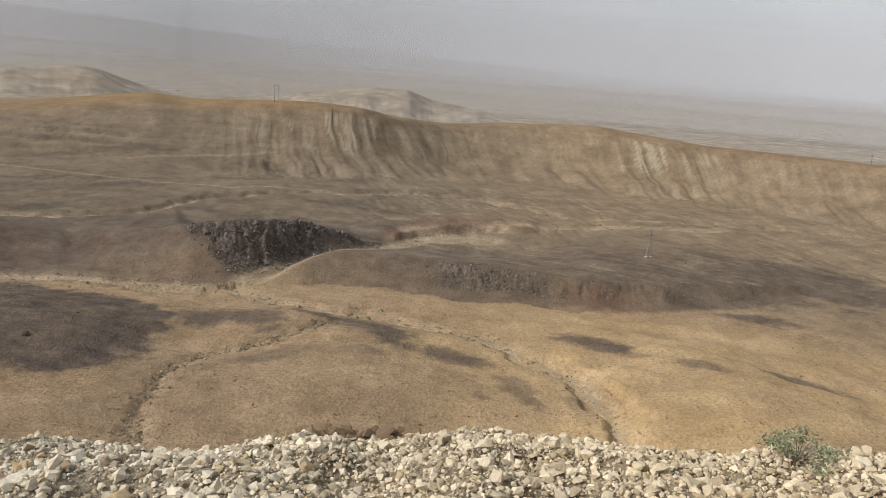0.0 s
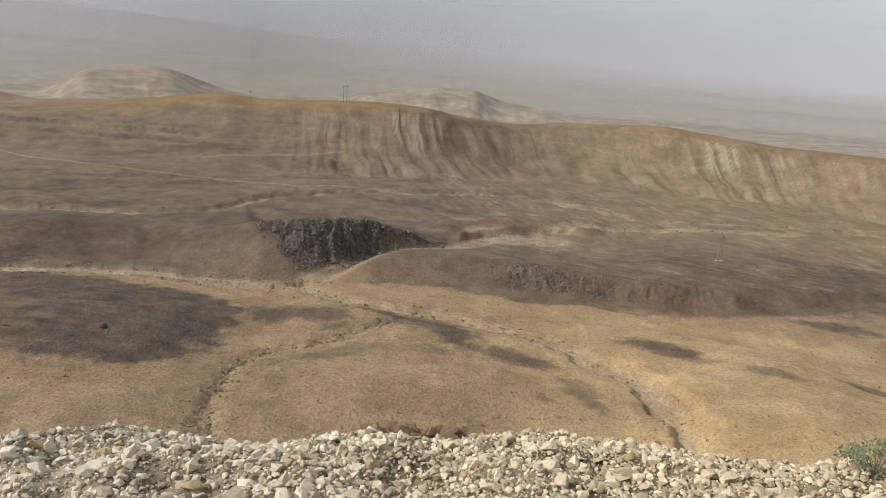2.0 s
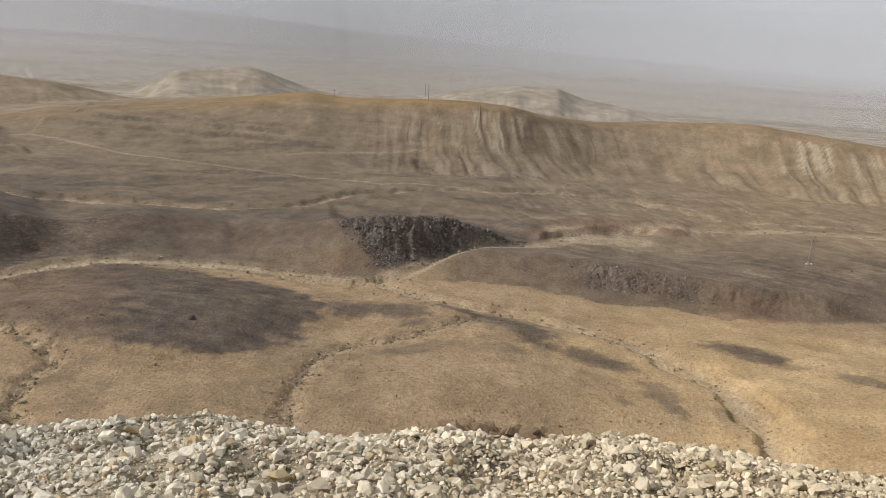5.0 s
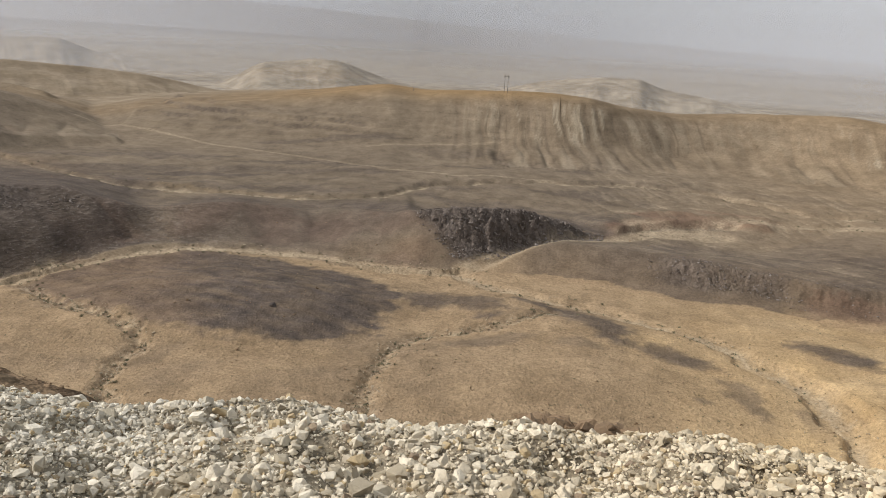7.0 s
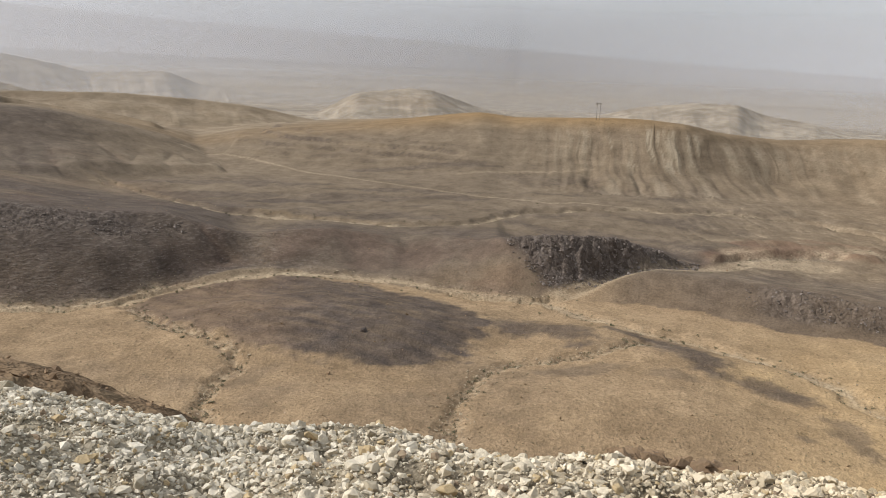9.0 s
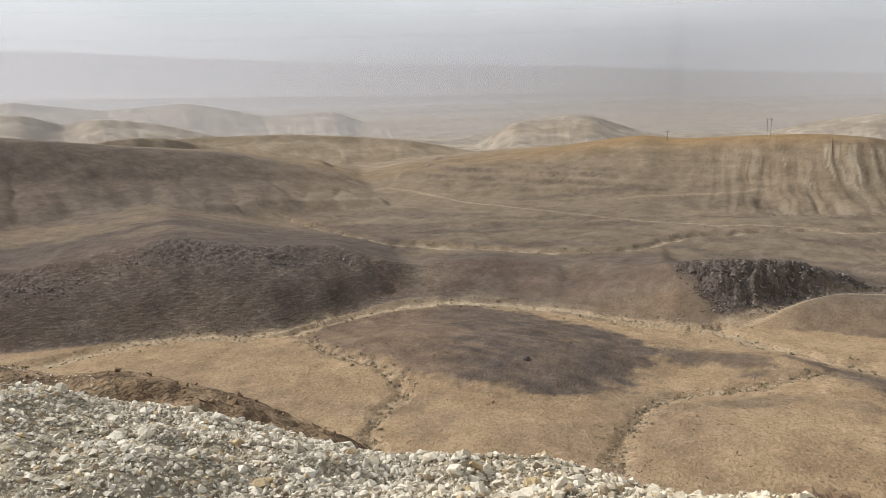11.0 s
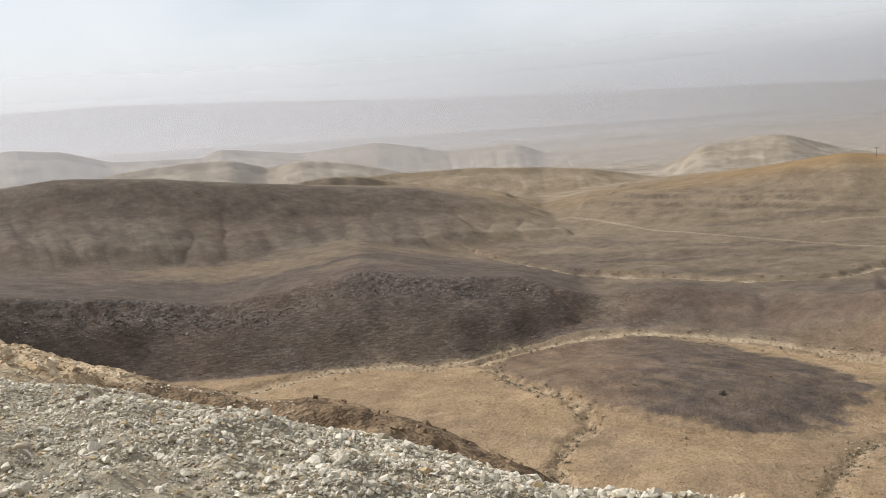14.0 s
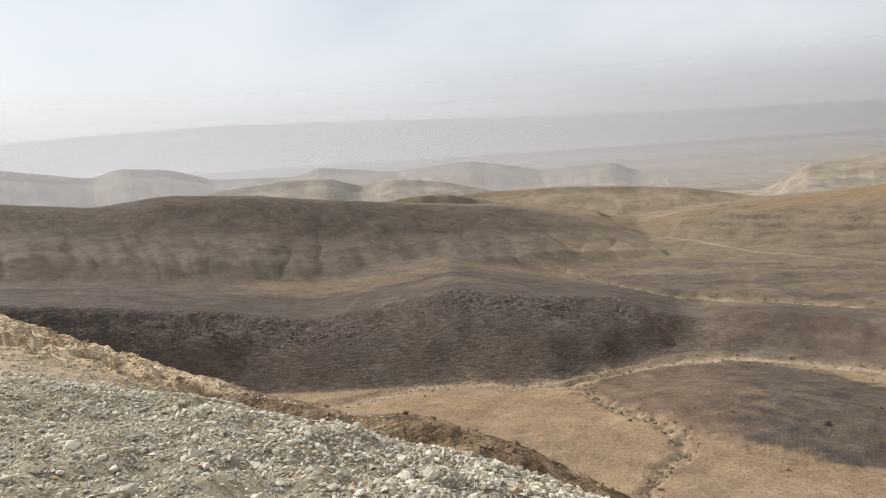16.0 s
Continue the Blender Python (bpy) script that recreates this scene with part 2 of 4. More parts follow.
    base += mid * smooth(900, 500, r) * (0.35 * fbm(x / 7, y / 7, 3, 22) + 0.5 * fbm(x / 24, y / 24, 3, 23, True))
    base += 0.8 * fbm(x / 38, y / 38, 4, 24, True) * smooth(380, 430, r) * smooth(800, 600, r)
    north = (er_ > 0) * smooth(0, 6, sr_) * smooth(96, 84, sr_)
    base += 2.8 * north * smooth(0.0, 2.2, dr_) * smooth(50, 12, dr_)
    fan_across, fan_along = 0.88 * x + 0.47 * y, 0.47 * x - 0.88 * y
    rills = np.exp(-np.abs(grain(fan_across / 8 + 0.7 * wob, fan_along / 75, 84) + 0.2 * fbm(x / 9, y / 9, 2, 85)) / 0.12) * smooth(-9, -3, az) * smooth(428, 455, rw) * smooth(625, 560, rw)
    base -= 0.6 * rills
    h = base

    # dark bank
    rf, re, ee = table(az, BANK, 1, 0.9), table(az, BANK, 2, 0.9) + 12 * smooth(-37, -43, az), table(az, BANK, 3, 0.4)
    u0 = np.clip((rw - rf) / np.maximum(re - rf, 4), 0, 1)
    cliff = smooth(-18.6, -16.8, az - 4.2 * (1 - u0)) * smooth(-4.5, -6.5, az)
    crag = -0.6 * fbm(az * 6.5 / 6, rw / 6, 5, 50, True) - 0.5 * fbm(x / 4.5, y / 4.5 + 9 * u0, 4, 57, True)
    rim = re + 2 * fbm(az / 2.3, rw * 0 + 3, 2, 51) - 4.0 * cliff * crag
    ze = re * tan(ee)
    u = (rw - rf) / np.maximum(rim - rf, 4)
    face_soft = smooth(0, 1.15, u) * 0.55 + np.clip(u, 0, 1) * 0.45
    face_crag = 0.45 * np.clip(u / 0.6, 0, 1) + 0.55 * smooth(0.35, 0.95, u)
    face_tier = 0.90 * np.sin(np.clip(u, 0, 1) ** 1.12 * math.pi / 2) + 0.10 * smooth(0.68, 0.98, u + 0.08 * crag)
    west = smooth(-36.5, -43, az)
    band_ = smooth(-75, -70, az) * smooth(-58, -61, az) + smooth(-54, -52, az) * smooth(-42, -45, az)
    face = face_soft * (1 - cliff) * (1 - west) + face_crag * cliff + face_tier * west
    zb = -95 + (ze + 95) * face
    zb -= np.maximum(rw - rim, 0) * (0.015 + 0.12 * smooth(-56, -38, az) + 0.16 * cliff)
    zb += 1.3 * cliff * (crag + 1.2 * fbm(x / 5, y / 5, 3, 54)) * smooth(0.1, 0.5, u) * smooth(1.3, 0.9, u)
    zb += west * smooth(0.05, 0.3, u) * (0.35 * (crag + fbm(x / 4, y / 4, 3, 55)) * band_ * smooth(0.5, 0.8, u) * smooth(1.15, 0.9, u) + 0.7 * fbm(x / 26, y / 26, 3, 52))
    slope_m = smooth(0, 0.35, u) * smooth(1.15, 0.85, u)
    bump = lambda a, w_: np.exp(-((az - a + 0.5 * wob) / w_) ** 2)
    scar = bump(-36.4 - 2.2 * u, 0.55)
    zb += slope_m * (3.2 * bump(-32.4, 2.2) - 1.2 * bump(-28.4, 0.9) - 0.8 * bump(-25.2, 0.5) + 1.6 * bump(-22.3, 2.0) - 1.6 * scar)
    zb += (1 - west) * (1 - cliff) * smooth(0, 0.4, u) * (0.5 * fbm(x / 14, y / 14, 4, 53) + 0.12 * fbm(x / 3, y / 3, 2, 56))
    zb = np.where(rw < rf - 2, -120, zb)
    zb = np.where(az > -3, -120, zb)
    bank_on = (u > -0.04) & (r > 250) & (r < 640) & (az < -2)
    h = np.where((r > 250) & (r < 700), smax(h, zb, 1.6 + 6 * smooth(0, 40, rw - rim)), h)

    # brown spur
    sf, se, sa = table(az, SPUR, 1, 0.5), table(az, SPUR, 2, 0.5), table(az, SPUR, 3, 0.4)
    zs = se * tan(sa)
    v = (rw - sf) / np.maximum(se - sf, 4)
    crag2 = -fbm(az * 6.2 / 5, rw / 6, 4, 60, True)
    rocky = smooth(-2, 1.5, az) * smooth(19, 11, az)
    fs = (0.5 * smooth(0, 1.2, v) + 0.5 * np.clip(v, 0, 1))
    zsp = -96 + (zs + 96) * (fs * (1 - rocky) + rocky * (0.7 * np.clip(v / 0.85, 0, 1) + 0.3 * smooth(0.45, 0.85, v + 0.10 * crag2)))
    zsp += rocky * 0.5 * crag2 * smooth(0.2, 0.5, v) * smooth(1.2, 0.8, v)
    back = np.maximum(rw - se, 0)
    zsp -= back * (0.17 * smooth(12, 1, az) - 0.012 * smooth(8, 16, az))
    zsp = np.where((rw < sf - 2) | (az < -13), -130, zsp)
    spur_on = (zsp > h - 0.5) & (r > 300) & (r < 520)
    h = np.where((r > 300) & (r < 560), smax(h, zsp, 1.2), h)

    # main ridge and western hill, with gullied faces
    amt = [(-60, .03), (-40, .03), (-24, .05), (-17, .14), (-14, .5), (-12.5, 1.0), (-5, 1.0), (-1, .5), (2, .35), (8, .45), (12, .8), (16, .9), (20, .7), (40, .7)]
    amount1 = table(az, amt, 1)
    def range_(pts, seed, cut, gap, skew, high=1.0, foot=-92.0, lobe=0.0, torn=0.0):
        rc, ec, wf = table(az, pts, 1), table(az, pts, 2, 0.5), table(az, pts, 3)
        zc = rc * tan(ec)
        s = np.radians(az) * rc
        q = (rc - rw) / wf
        lean = s - skew * q + 3 * q * fbm(s / 90, q * 0.9, 2, seed + 4) + 0.8 * fbm(s / 30, q * 3, 2, seed + 5)
        n1 = grain(lean / gap, q * 0.35 + 9, seed) + 0.25 * grain(lean / gap * 2.1, q * 0.9, seed + 8)
        n2 = grain(lean / gap * 2.3 + 40, q * 0.5 + 3, seed + 1) + 0.2 * grain(lean / gap * 5, q * 1.5, seed + 9)
        n3 = grain(lean / gap * 4.1 + 80, q * 1.6, seed + 3)
        line = -np.exp(-np.abs(n1) / 0.09) - 0.6 * np.exp(-np.abs(n2) / 0.13) * smooth(1.0, 0.5, q) - 0.3 * np.exp(-np.abs(n3) / 0.2)
        rill, big = line, np.abs(n1)
        qq = np.clip(q, -3, 1.6)
        top = 1 - np.where(qq > 0, 0.42 * smooth(0, 0.55, qq) + 0.60 * smooth(0.0, 1.35, qq), 0.25 * qq * qq)
        z = foot + (zc - foot) * np.clip(top, -0.2, 1)
        upper, lower = smooth(0.05, 0.25, q) * smooth(1.2, 0.9, q), smooth(0.35, 0.75, q) * smooth(1.5, 0.9, q)
        nb = grain(lean / gap * 1.7 + 11, q * 1.2 + 5, seed + 6)
        bulge = np.sqrt(np.abs(nb) + 0.02) + 0.4 * np.sqrt(np.abs(n2) + 0.02)
        z += cut * (0.42 * high * upper * line + lower * (0.80 * bulge - 0.45)) + 0.32 * cut * lower * fbm(lean / 8, q * 6, 3, seed + 7, True)
        z += 0.4 * fbm(x / 30, y / 30, 3, seed + 2) * smooth(-0.5, 0.2, q) - 0.22 * wf * np.maximum(q - 1.02 + torn * fbm(s / 26, q * 2, 3, seed + 20), 0)
        lob = grain(lean / 46 + 4, q * 0.7, seed + 12) + 0.3 * grain(lean / 17, q * 1.1, seed + 13)
        z += lobe * smooth(0.2, 0.7, q) * smooth(1.4, 1.0, q) * (np.sqrt(np.abs(lob) + 0.015) - 0.5)
        return z, q, rill, big, lean
    zr, q1, rill1, big1, lean1 = range_(RIDGE, 70, 2.5 * amount1, 20, table(az, [(-60, 5), (-14, 5), (-12, 9), (-8, 24), (-4, 42), (40, 40)], 1, 1.5), 1.0, -92.0, 5.0 * smooth(-16, -11, az), 0.14)
    zh, q2, rill2, big2, lean2 = range_(HILL, 90, 0.8 * (0.7 + 0.9 * fbm(x / 90, y / 90, 2, 95)), 24, 14, 0.13, 555 * tan(table(az, HILL_FOOT, 1)), 4.5)
    # hard beds that stand out of the slope as low ledges
    beds = smooth(-38, -34, az) * smooth(-19, -23, az)
    bedn = 1.6 * fbm(x / 45, y / 45, 3, 76) + 0.5 * fbm(x / 9, y / 9, 2, 77)
    ledges, zr0 = np.zeros_like(r), zr + bedn
    for level, rise in ((-62.5, 1.2), (-66.5, 2.2), (-71.0, 1.8), (-75.5, 1.2)):
        zr = zr + beds * rise * (smooth(level - 0.7, level, zr0) - smooth(level, level + 4.0, zr0))
        ledges = np.maximum(ledges, beds * smooth(level - 1.3, level - 0.5, zr0) * smooth(level + 0.5, level, zr0) * rise / 2)
    zh = zh - 70 * smooth(-38, -33, az)
    zr = np.where(az < -58, -130, zr)
    ok = (r > 420) & (r < 1400)
    ridge_on = ok & (zr > h - 1.0)
    h = np.where(ok, smax(h, zr, 5.0), h)
    hill_on = ok & (zh > h - 1.0)
    h = np.where(ok, smax(h, zh, 2.5), h)

    # far hills, and the scarp beyond the plain
    def far_hills(pts, d, wf, wb, seed, cut):
        el = table(az0, pts, 1, 0.3)
        d = d + 90 * np.clip(table(az0, pts, 1, 5.0) - el, -0.5, 1.2)
        zc = d * tan(el)
        q = (d + 12 * fbm(az0 / 4, r * 0, 2, seed) - r)
        q = np.where(q > 0, q / wf, -q / wb)
        floor = np.interp(r, [b[0] for b in BASE], [b[1] for b in BASE]) - 3
        s = np.radians(az0) * d
        tall = np.clip((zc - floor) / 40, 0, 1)
        lean = s - 30 * q + 14 * fbm(s / 70, q * 0.8, 2, seed + 6)
        n1, n2 = grain(lean / 46, q * 0.9, seed + 3), grain(lean / 19, q * 1.4 + 0.4, seed + 4)
        n3 = grain(lean / 9, q * 2.2, seed + 7)
        cap = smooth(0.02, 0.10, q + 0.006 * n2)
        z = floor + (zc - floor) * (1 - 0.14 * cap - 0.42 * smooth(0.06, 0.55, q) - 0.44 * smooth(0.3, 1.0, q))
        spurs = 1.0 * np.abs(n1) + 0.7 * np.abs(n2) * (0.4 + n1) + 0.4 * np.abs(n3) + 0.9 * fbm(s / 60, q * 1.5, 4, seed + 9) - 0.7
        return z + cut * tall * smooth(0.05, 0.35, q) * smooth(1.2, 0.8, q) * spurs, lean, q
    slope_u = np.where(hill_on, lean2, lean1 + 3000)
    slope_v = np.where(hill_on, q2, q1)
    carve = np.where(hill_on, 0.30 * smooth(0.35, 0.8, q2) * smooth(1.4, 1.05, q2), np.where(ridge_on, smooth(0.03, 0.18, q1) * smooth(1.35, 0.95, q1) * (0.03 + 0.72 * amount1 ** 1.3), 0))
    for pts, d, wf, wb, seed, cut, start in ((BEHIND, 850, 130, 120, 105, 1.5, 745), (FAR_C, 1080, 250, 170, 115, 2.0, 840), (FAR_B, 1450, 260, 220, 120, 3.4, 840), (FAR_A, 2000, 330, 300, 110, 3.6, 840)):
        zf, lean_f, q_f = far_hills(pts, d, wf, wb, seed, cut)
        top_f = (r > start) & (zf > h)
        slope_u, slope_v = np.where(top_f, lean_f + 300 * seed, slope_u), np.where(top_f, q_f, slope_v)
        carve = np.where(top_f, 0.24 * smooth(0.03, 0.2, q_f) * smooth(1.2, 0.85, q_f), np.where(r > start, carve * (zf < h - 2), carve))
        h = np.where(r > start, smax(h, zf, 2.5), h)
    zsc = 4500 * tan(table(az0, SCARP, 1, 1.0))
    h = np.where(r > 2500, h + 2.5 * fbm(x / 260, y / 90, 3, 130) + (zsc - h) * (0.35 * smooth(3300, 4300, r) + 0.65 * smooth(4050, 4480, r + 14 * fbm(az0 / 1.5, r / 900, 3, 131, True))), h)

    # near bank of rubble, the ledge beyond it and the drop into the valley
    le, la, ld, lb = table(az0, LIP, 1), table(az0, LIP, 2, 0.5), table(az0, LIP, 3), table(az0, LIP, 4, 0.5)
    le = le + 0.35 * fbm(az0 / 5, r * 0, 2, 140)
    z_edge = le * tan(la - 0.25)
    t = np.clip(r / le, 0, 1)
    zn = -1.62 + (z_edge + 1.62) * (0.75 * t + 0.25 * t * t)
    zn += smooth(1.5, 3.5, r) * (0.15 * fbm(x / 0.7, y / 0.7, 3, 141) + 0.24 * fbm(x / 2.0, y / 2.0, 2, 142)) * (0.45 + 0.55 * smooth(0, 0.8, le - r))
    bare = bare_soil(x, y, az0)
    zn -= 0.05 * bare
    over = np.maximum(r - le, 0)
    z_led = ld * tan(lb)
    w = np.clip(over / np.maximum(ld - le, 1), 0, 1)
    cragn = fbm(x / 1.6, y / 1.6, 4, 145, True)
    proud = smooth(-36, -44, az0)
    scarp = smooth(-66, -76, az0)
    hollow = (0.35 + 0.75 * proud - 0.75 * scarp) * smooth(0, 0.3, w) * smooth(1.0, 0.80 - 0.1 * proud, w + (0.03 + 0.10 * scarp) * cragn * proud)
    shelf = z_edge + (z_led - z_edge) * w - hollow + (0.05 + 0.24 * scarp) * cragn * proud * smooth(0.25, 0.6, w) + (0.03 + 0.08 * scarp) * proud * fbm(x / 0.5, y / 0.5, 3, 146, True) * smooth(0.5, 0.8, w)
    shelf = shelf - 0.32 * scarp * smooth(0.3, 0.8, w)
    drop = np.maximum(r - ld, 0)
    z_out = shelf - 0.78 * np.maximum(drop - 0.3, 0) + 0.14 * cragn * smooth(0, 2, drop)
    near = np.where(r > le, z_out, zn)
    h = np.where(r < 160, smax(near, h, 0.5), h)

    # behind the camera the hillside goes on
    rear = np.maximum(smooth(60, 95, az0), smooth(-105, -135, az0))
    h = h * (1 - rear) + rear * (-1.62 + 0.10 * np.minimum(r, 260) + 4 * smooth(60, 300, r) * fbm(x / 60, y / 60, 3, 150) - 0.04 * np.maximum(r - 260, 0))

    if not masks:
        return h

    # ---- masks ----
    n20, n60 = fbm(x / 20, y / 20, 4, 160), fbm(x / 60, y / 60, 3, 161)
    blot = 0.35 * n20 + 0.55 * n60 + 0.35 * fbm(x / 7, y / 7, 4, 162)
    basalt = np.zeros_like(r)
    tone = lambda m: np.clip(m, 0, 1)
    wa_, wr_ = fbm(x / 30, y / 22, 3, 163), fbm(x / 26, y / 18, 3, 164)
    rag = 0.55 * fbm(az * 4.5 / 14, rw / 7, 4, 165) + 0.25 * fbm(x / 3, y / 3, 2, 166)
    def patch(a, d, wa, wd, k=1.0, edge=0.35, torn=1.1, tilt=0.0):
        q = np.sqrt(((az - a + 0.35 * wa * wa_) / wa) ** 2 + ((rw - d - tilt * (az - a) + 0.45 * wd * wr_) / wd) ** 2) + torn * rag
        return k * smooth(1.12, 1.0 - 1.3 * edge, q) * (1 + 0.3 * n20)
    bk = bank_on & (u > -0.05)
    dark_w = smooth(-33.0, -38.0, az + 2.2 * n20 + 1.5 * wa_)
    basalt = np.maximum(basalt, np.where(bk, dark_w * (0.90 + 0.14 * n20) * smooth(-0.035, 0.015, u) * smooth(545, 470, rw + 40 * n60), 0))
    basalt = np.maximum(basalt, np.where(bk, (1 - dark_w) * (0.74 + 0.45 * n60 + 0.25 * n20) * smooth(455, 420, rw), 0))
    basalt = np.maximum(basalt, np.where(bk, 0.9 * smooth(-19.5, -17, az - 4.2 * (1 - u0) + n20) * smooth(-2.5, -5, az) * smooth(415, 395, rw), 0))
    basalt = np.maximum(basalt, np.where(spur_on, smooth(-13, -8, az) * (0.66 + 0.3 * n60 + 0.15 * rocky - 0.30 * smooth(1.0, 1.5, v)) * smooth(500, 430, rw + 30 * n60) * (1 - 0.25 * smooth(12, 22, az)) * (1 - 0.45 * smooth(7.2, 8.4, az + 0.6 * n20) * smooth(17, 14.5, az) * smooth(1.1, 0.9, v)), 0))
    basalt = np.maximum(basalt, 0.8 * smooth(-5, 0, az) * smooth(30, 22, az) * smooth(0.0, 0.25, v) * smooth(428, 392, rw + 25 * n60 - 10 * smooth(6, 14, az)) * (0.85 + 0.3 * n20))
    qe = np.sqrt(((az + 31.3) / 12.4) ** 2 + ((rw - 299 + 1.7 * (az + 31.3)) / 55) ** 2) + 0.08 * n20 + 0.10 * wa_ + 0.20 * rag
    oval = smooth(1.05, 0.93, qe)
    basalt = np.maximum(basalt, 0.97 * oval * (0.92 + 0.35 * fbm(x / 14, y / 6, 3, 192)) * (0.76 + 0.26 * smooth(-37, -31, az + 3 * n20)) * smooth(3.0, 5, d1 + 3 * dj))
    for a, d, wa, wd, k, tilt in ((-15.5, 287, 5.5, 13, 0.75, -2.0), (-5, 274, 5.2, 15, 0.85, -3.1), (-8.5, 287, 2.4, 5, 0.7, -3.0), (1.2, 256, 3.4, 8.5, 0.75, -1.0), (6.2, 236, 2.2, 10, 0.5, -4.0), (11.2, 226, 1.8, 10, 0.35, -4.0), (3.6, 226, 0.9, 3, 0.5, 0.0),
                                  (-12.5, 247, 4.2, 7, 0.45, 2.0), (-6, 250, 2.5, 4, 0.35, 0.0), (11.4, 280, 3.0, 9, 0.78, -2.0), (14.5, 271, 1.2, 2.5, 0.4, -1.0), (19.4, 265, 2.2, 5, 0.6, 0.0), (-36, 238, 3.5, 5, 0.3, 2.0), (-41.5, 300, 1.4, 8, 0.5, -3.0)):
        basalt = np.maximum(basalt, patch(a, d, wa, wd, k, 0.4, 1.0, tilt))
    basalt = np.maximum(basalt, patch(26, 274, 3.0, 6, 0.65))
    basalt = np.maximum(basalt, patch(22, 352, 3.0, 6, 0.7))
    basalt = np.maximum(basalt, patch(24, 420, 9, 40, 0.75))
    basalt = np.maximum(basalt, patch(-45, 470, 14, 28, 0.55))
    basalt = np.maximum(basalt, patch(-41, 433, 2.6, 11, 0.95))
    basalt = np.maximum(basalt, patch(-33, 505, 5, 10, 0.75))
    basalt = np.maximum(basalt, patch(-27, 545, 4, 8, 0.6))
    basalt = np.maximum(basalt, patch(-70, 520, 14, 60, 0.6))
    basalt = np.maximum(basalt, patch(-29, 520, 6, 14, 0.5))
    basalt = np.maximum(basalt, patch(-24, 610, 7, 8, 0.5))
    basalt = np.maximum(basalt, 0.22 * smooth(1300, 1700, r) * smooth(0.15, 0.5, fbm(x / 500, y / 160, 3, 185)) * smooth(3900, 3300, r))
    basalt = np.maximum(basalt, patch(-45, 500, 10, 30, 0.6))
    basalt = np.maximum(basalt, patch(-31.5, 384, 2.6, 12, 0.5, 0.4, 0.6))
    band = fbm(az * 7 / 60 + 0.8 * n60, rw / 24 + 0.5 * n20, 4, 190)
    basalt = np.maximum(basalt, 0.68 * smooth(-50, -60, az) * smooth(650, 560, rw) * smooth(380, 400, rw) * (0.85 + 0.6 * n60))
    basalt = np.maximum(basalt, (0.15 + 0.45 * smooth(0.0, 0.35, band)) * smooth(375, 410, rw) * smooth(620, 560, rw) * (1 - 0.6 * smooth(-8, 6, az)))
    basalt = np.maximum(basalt, 0.30 * smooth(-8, -20, az) * smooth(330, 270, rw) * smooth(150, 190, r) * smooth(-0.3, 0.3, n60 + 0.5 * n20))
    basalt = np.maximum(basalt, 0.5 * ga * smooth(0.0, 0.25, fbm(x / 3, y / 3, 3, 191)))
    basalt = tone(basalt * (1 - 0.9 * smooth(4.2, 1.6, d1 + 3 * dj)) * (1 - 0.85 * smooth(4.0, 1.6, d3 + 3 * dj)) * (1 - w2) * (1 - 0.1 * ga))
    basalt = np.maximum(basalt, 0.8 * smooth(22, 30, sr_) * smooth(75, 65, sr_) * smooth(2.6, 1.2, np.abs(dr_ - 1.0) + 0.8 * dj) * (r > 380))
    fan = tone(patch(-60, 485, 8, 28, 0.9, 0.2, 0.4) + patch(-52, 440, 5, 14, 0.6, 0.4, 0.6))
    basalt = basalt * (1 - 0.55 * fan)
    # Darkens the near face of the western hill through the same mask.
    basalt = np.maximum(basalt, np.where(hill_on, (0.74 - 0.2 * n20) * smooth(1.5, 0.95, q2) * smooth(-0.25, -0.05, q2) * smooth(-41, -50, az), 0))
    basalt = np.maximum(basalt, np.where(ridge_on, 0.62 * ledges * smooth(-0.35, 0.1, fbm(x / 25, y / 25, 3, 78)), 0))
    across, along = 0.5 * x + 0.86 * y, 0.86 * x - 0.5 * y
    thread = np.exp(-np.abs(grain(across / 5.5 + 0.5 * wob, along / 90, 79)) / 0.14) * smooth(0.9, 1.2, v) * smooth(455, 410, rw) * smooth(-9, -4, az) * (r > 300)
    gravel = tone(np.maximum.reduce([0.55 * rills * smooth(-0.35, 0.25, fbm(x / 16, y / 16, 3, 86)), 0.35 * smooth(2.0, 0.8, dp_) * (r > 500), 0.50 * thread * smooth(-0.3, 0.3, fbm(x / 12, y / 12, 3, 83)), ((0.25 - 0.18 * smooth(440, 520, s1)) * smooth(9, 3, d1) + 0.75 * smooth(3.4, 1.0, d1 + 3.0 * dj)) * (0.75 + 0.6 * fbm(x / 5, y / 5, 3, 42)), smooth(-44, -41, az) * (0.08 * smooth(9, 3, d3) + 0.75 * smooth(2.6, 0.8, d3 + 4 * dj)) * (0.7 + 0.7 * fbm(x / 6, y / 6, 3, 43)), 0.7 * w2 * (0.7 + 0.8 * fbm(x / 6, y / 6, 3, 44)), 0.55 * ga * smooth(0.05, -0.2, fbm(x / 3, y / 3, 3, 191)), 0.5 * smooth(1.9, 0.8, dt) * (r > 380), 0.22 * smooth(1.8, 0.8, db_)]) * smooth(130, 160, r))
    near_m = np.where((r < le + 0.5) | ((r < 60) & (rear > 0.5)), 1.0, 0.0) * smooth(40, 20, r)
    near_m = np.maximum(near_m, np.where(r < 30, (0.25 + 0.15 * scarp) * proud * smooth(0.75, 0.35, w + 0.25 * fbm(x / 1.8, y / 1.8, 3, 171)), 0))
    ledge_m = np.where((r > le) & (r < 60), 1 - near_m, 0) * smooth(-66, -72, az0 + 4 * fbm(x / 3, y / 3, 2, 170))
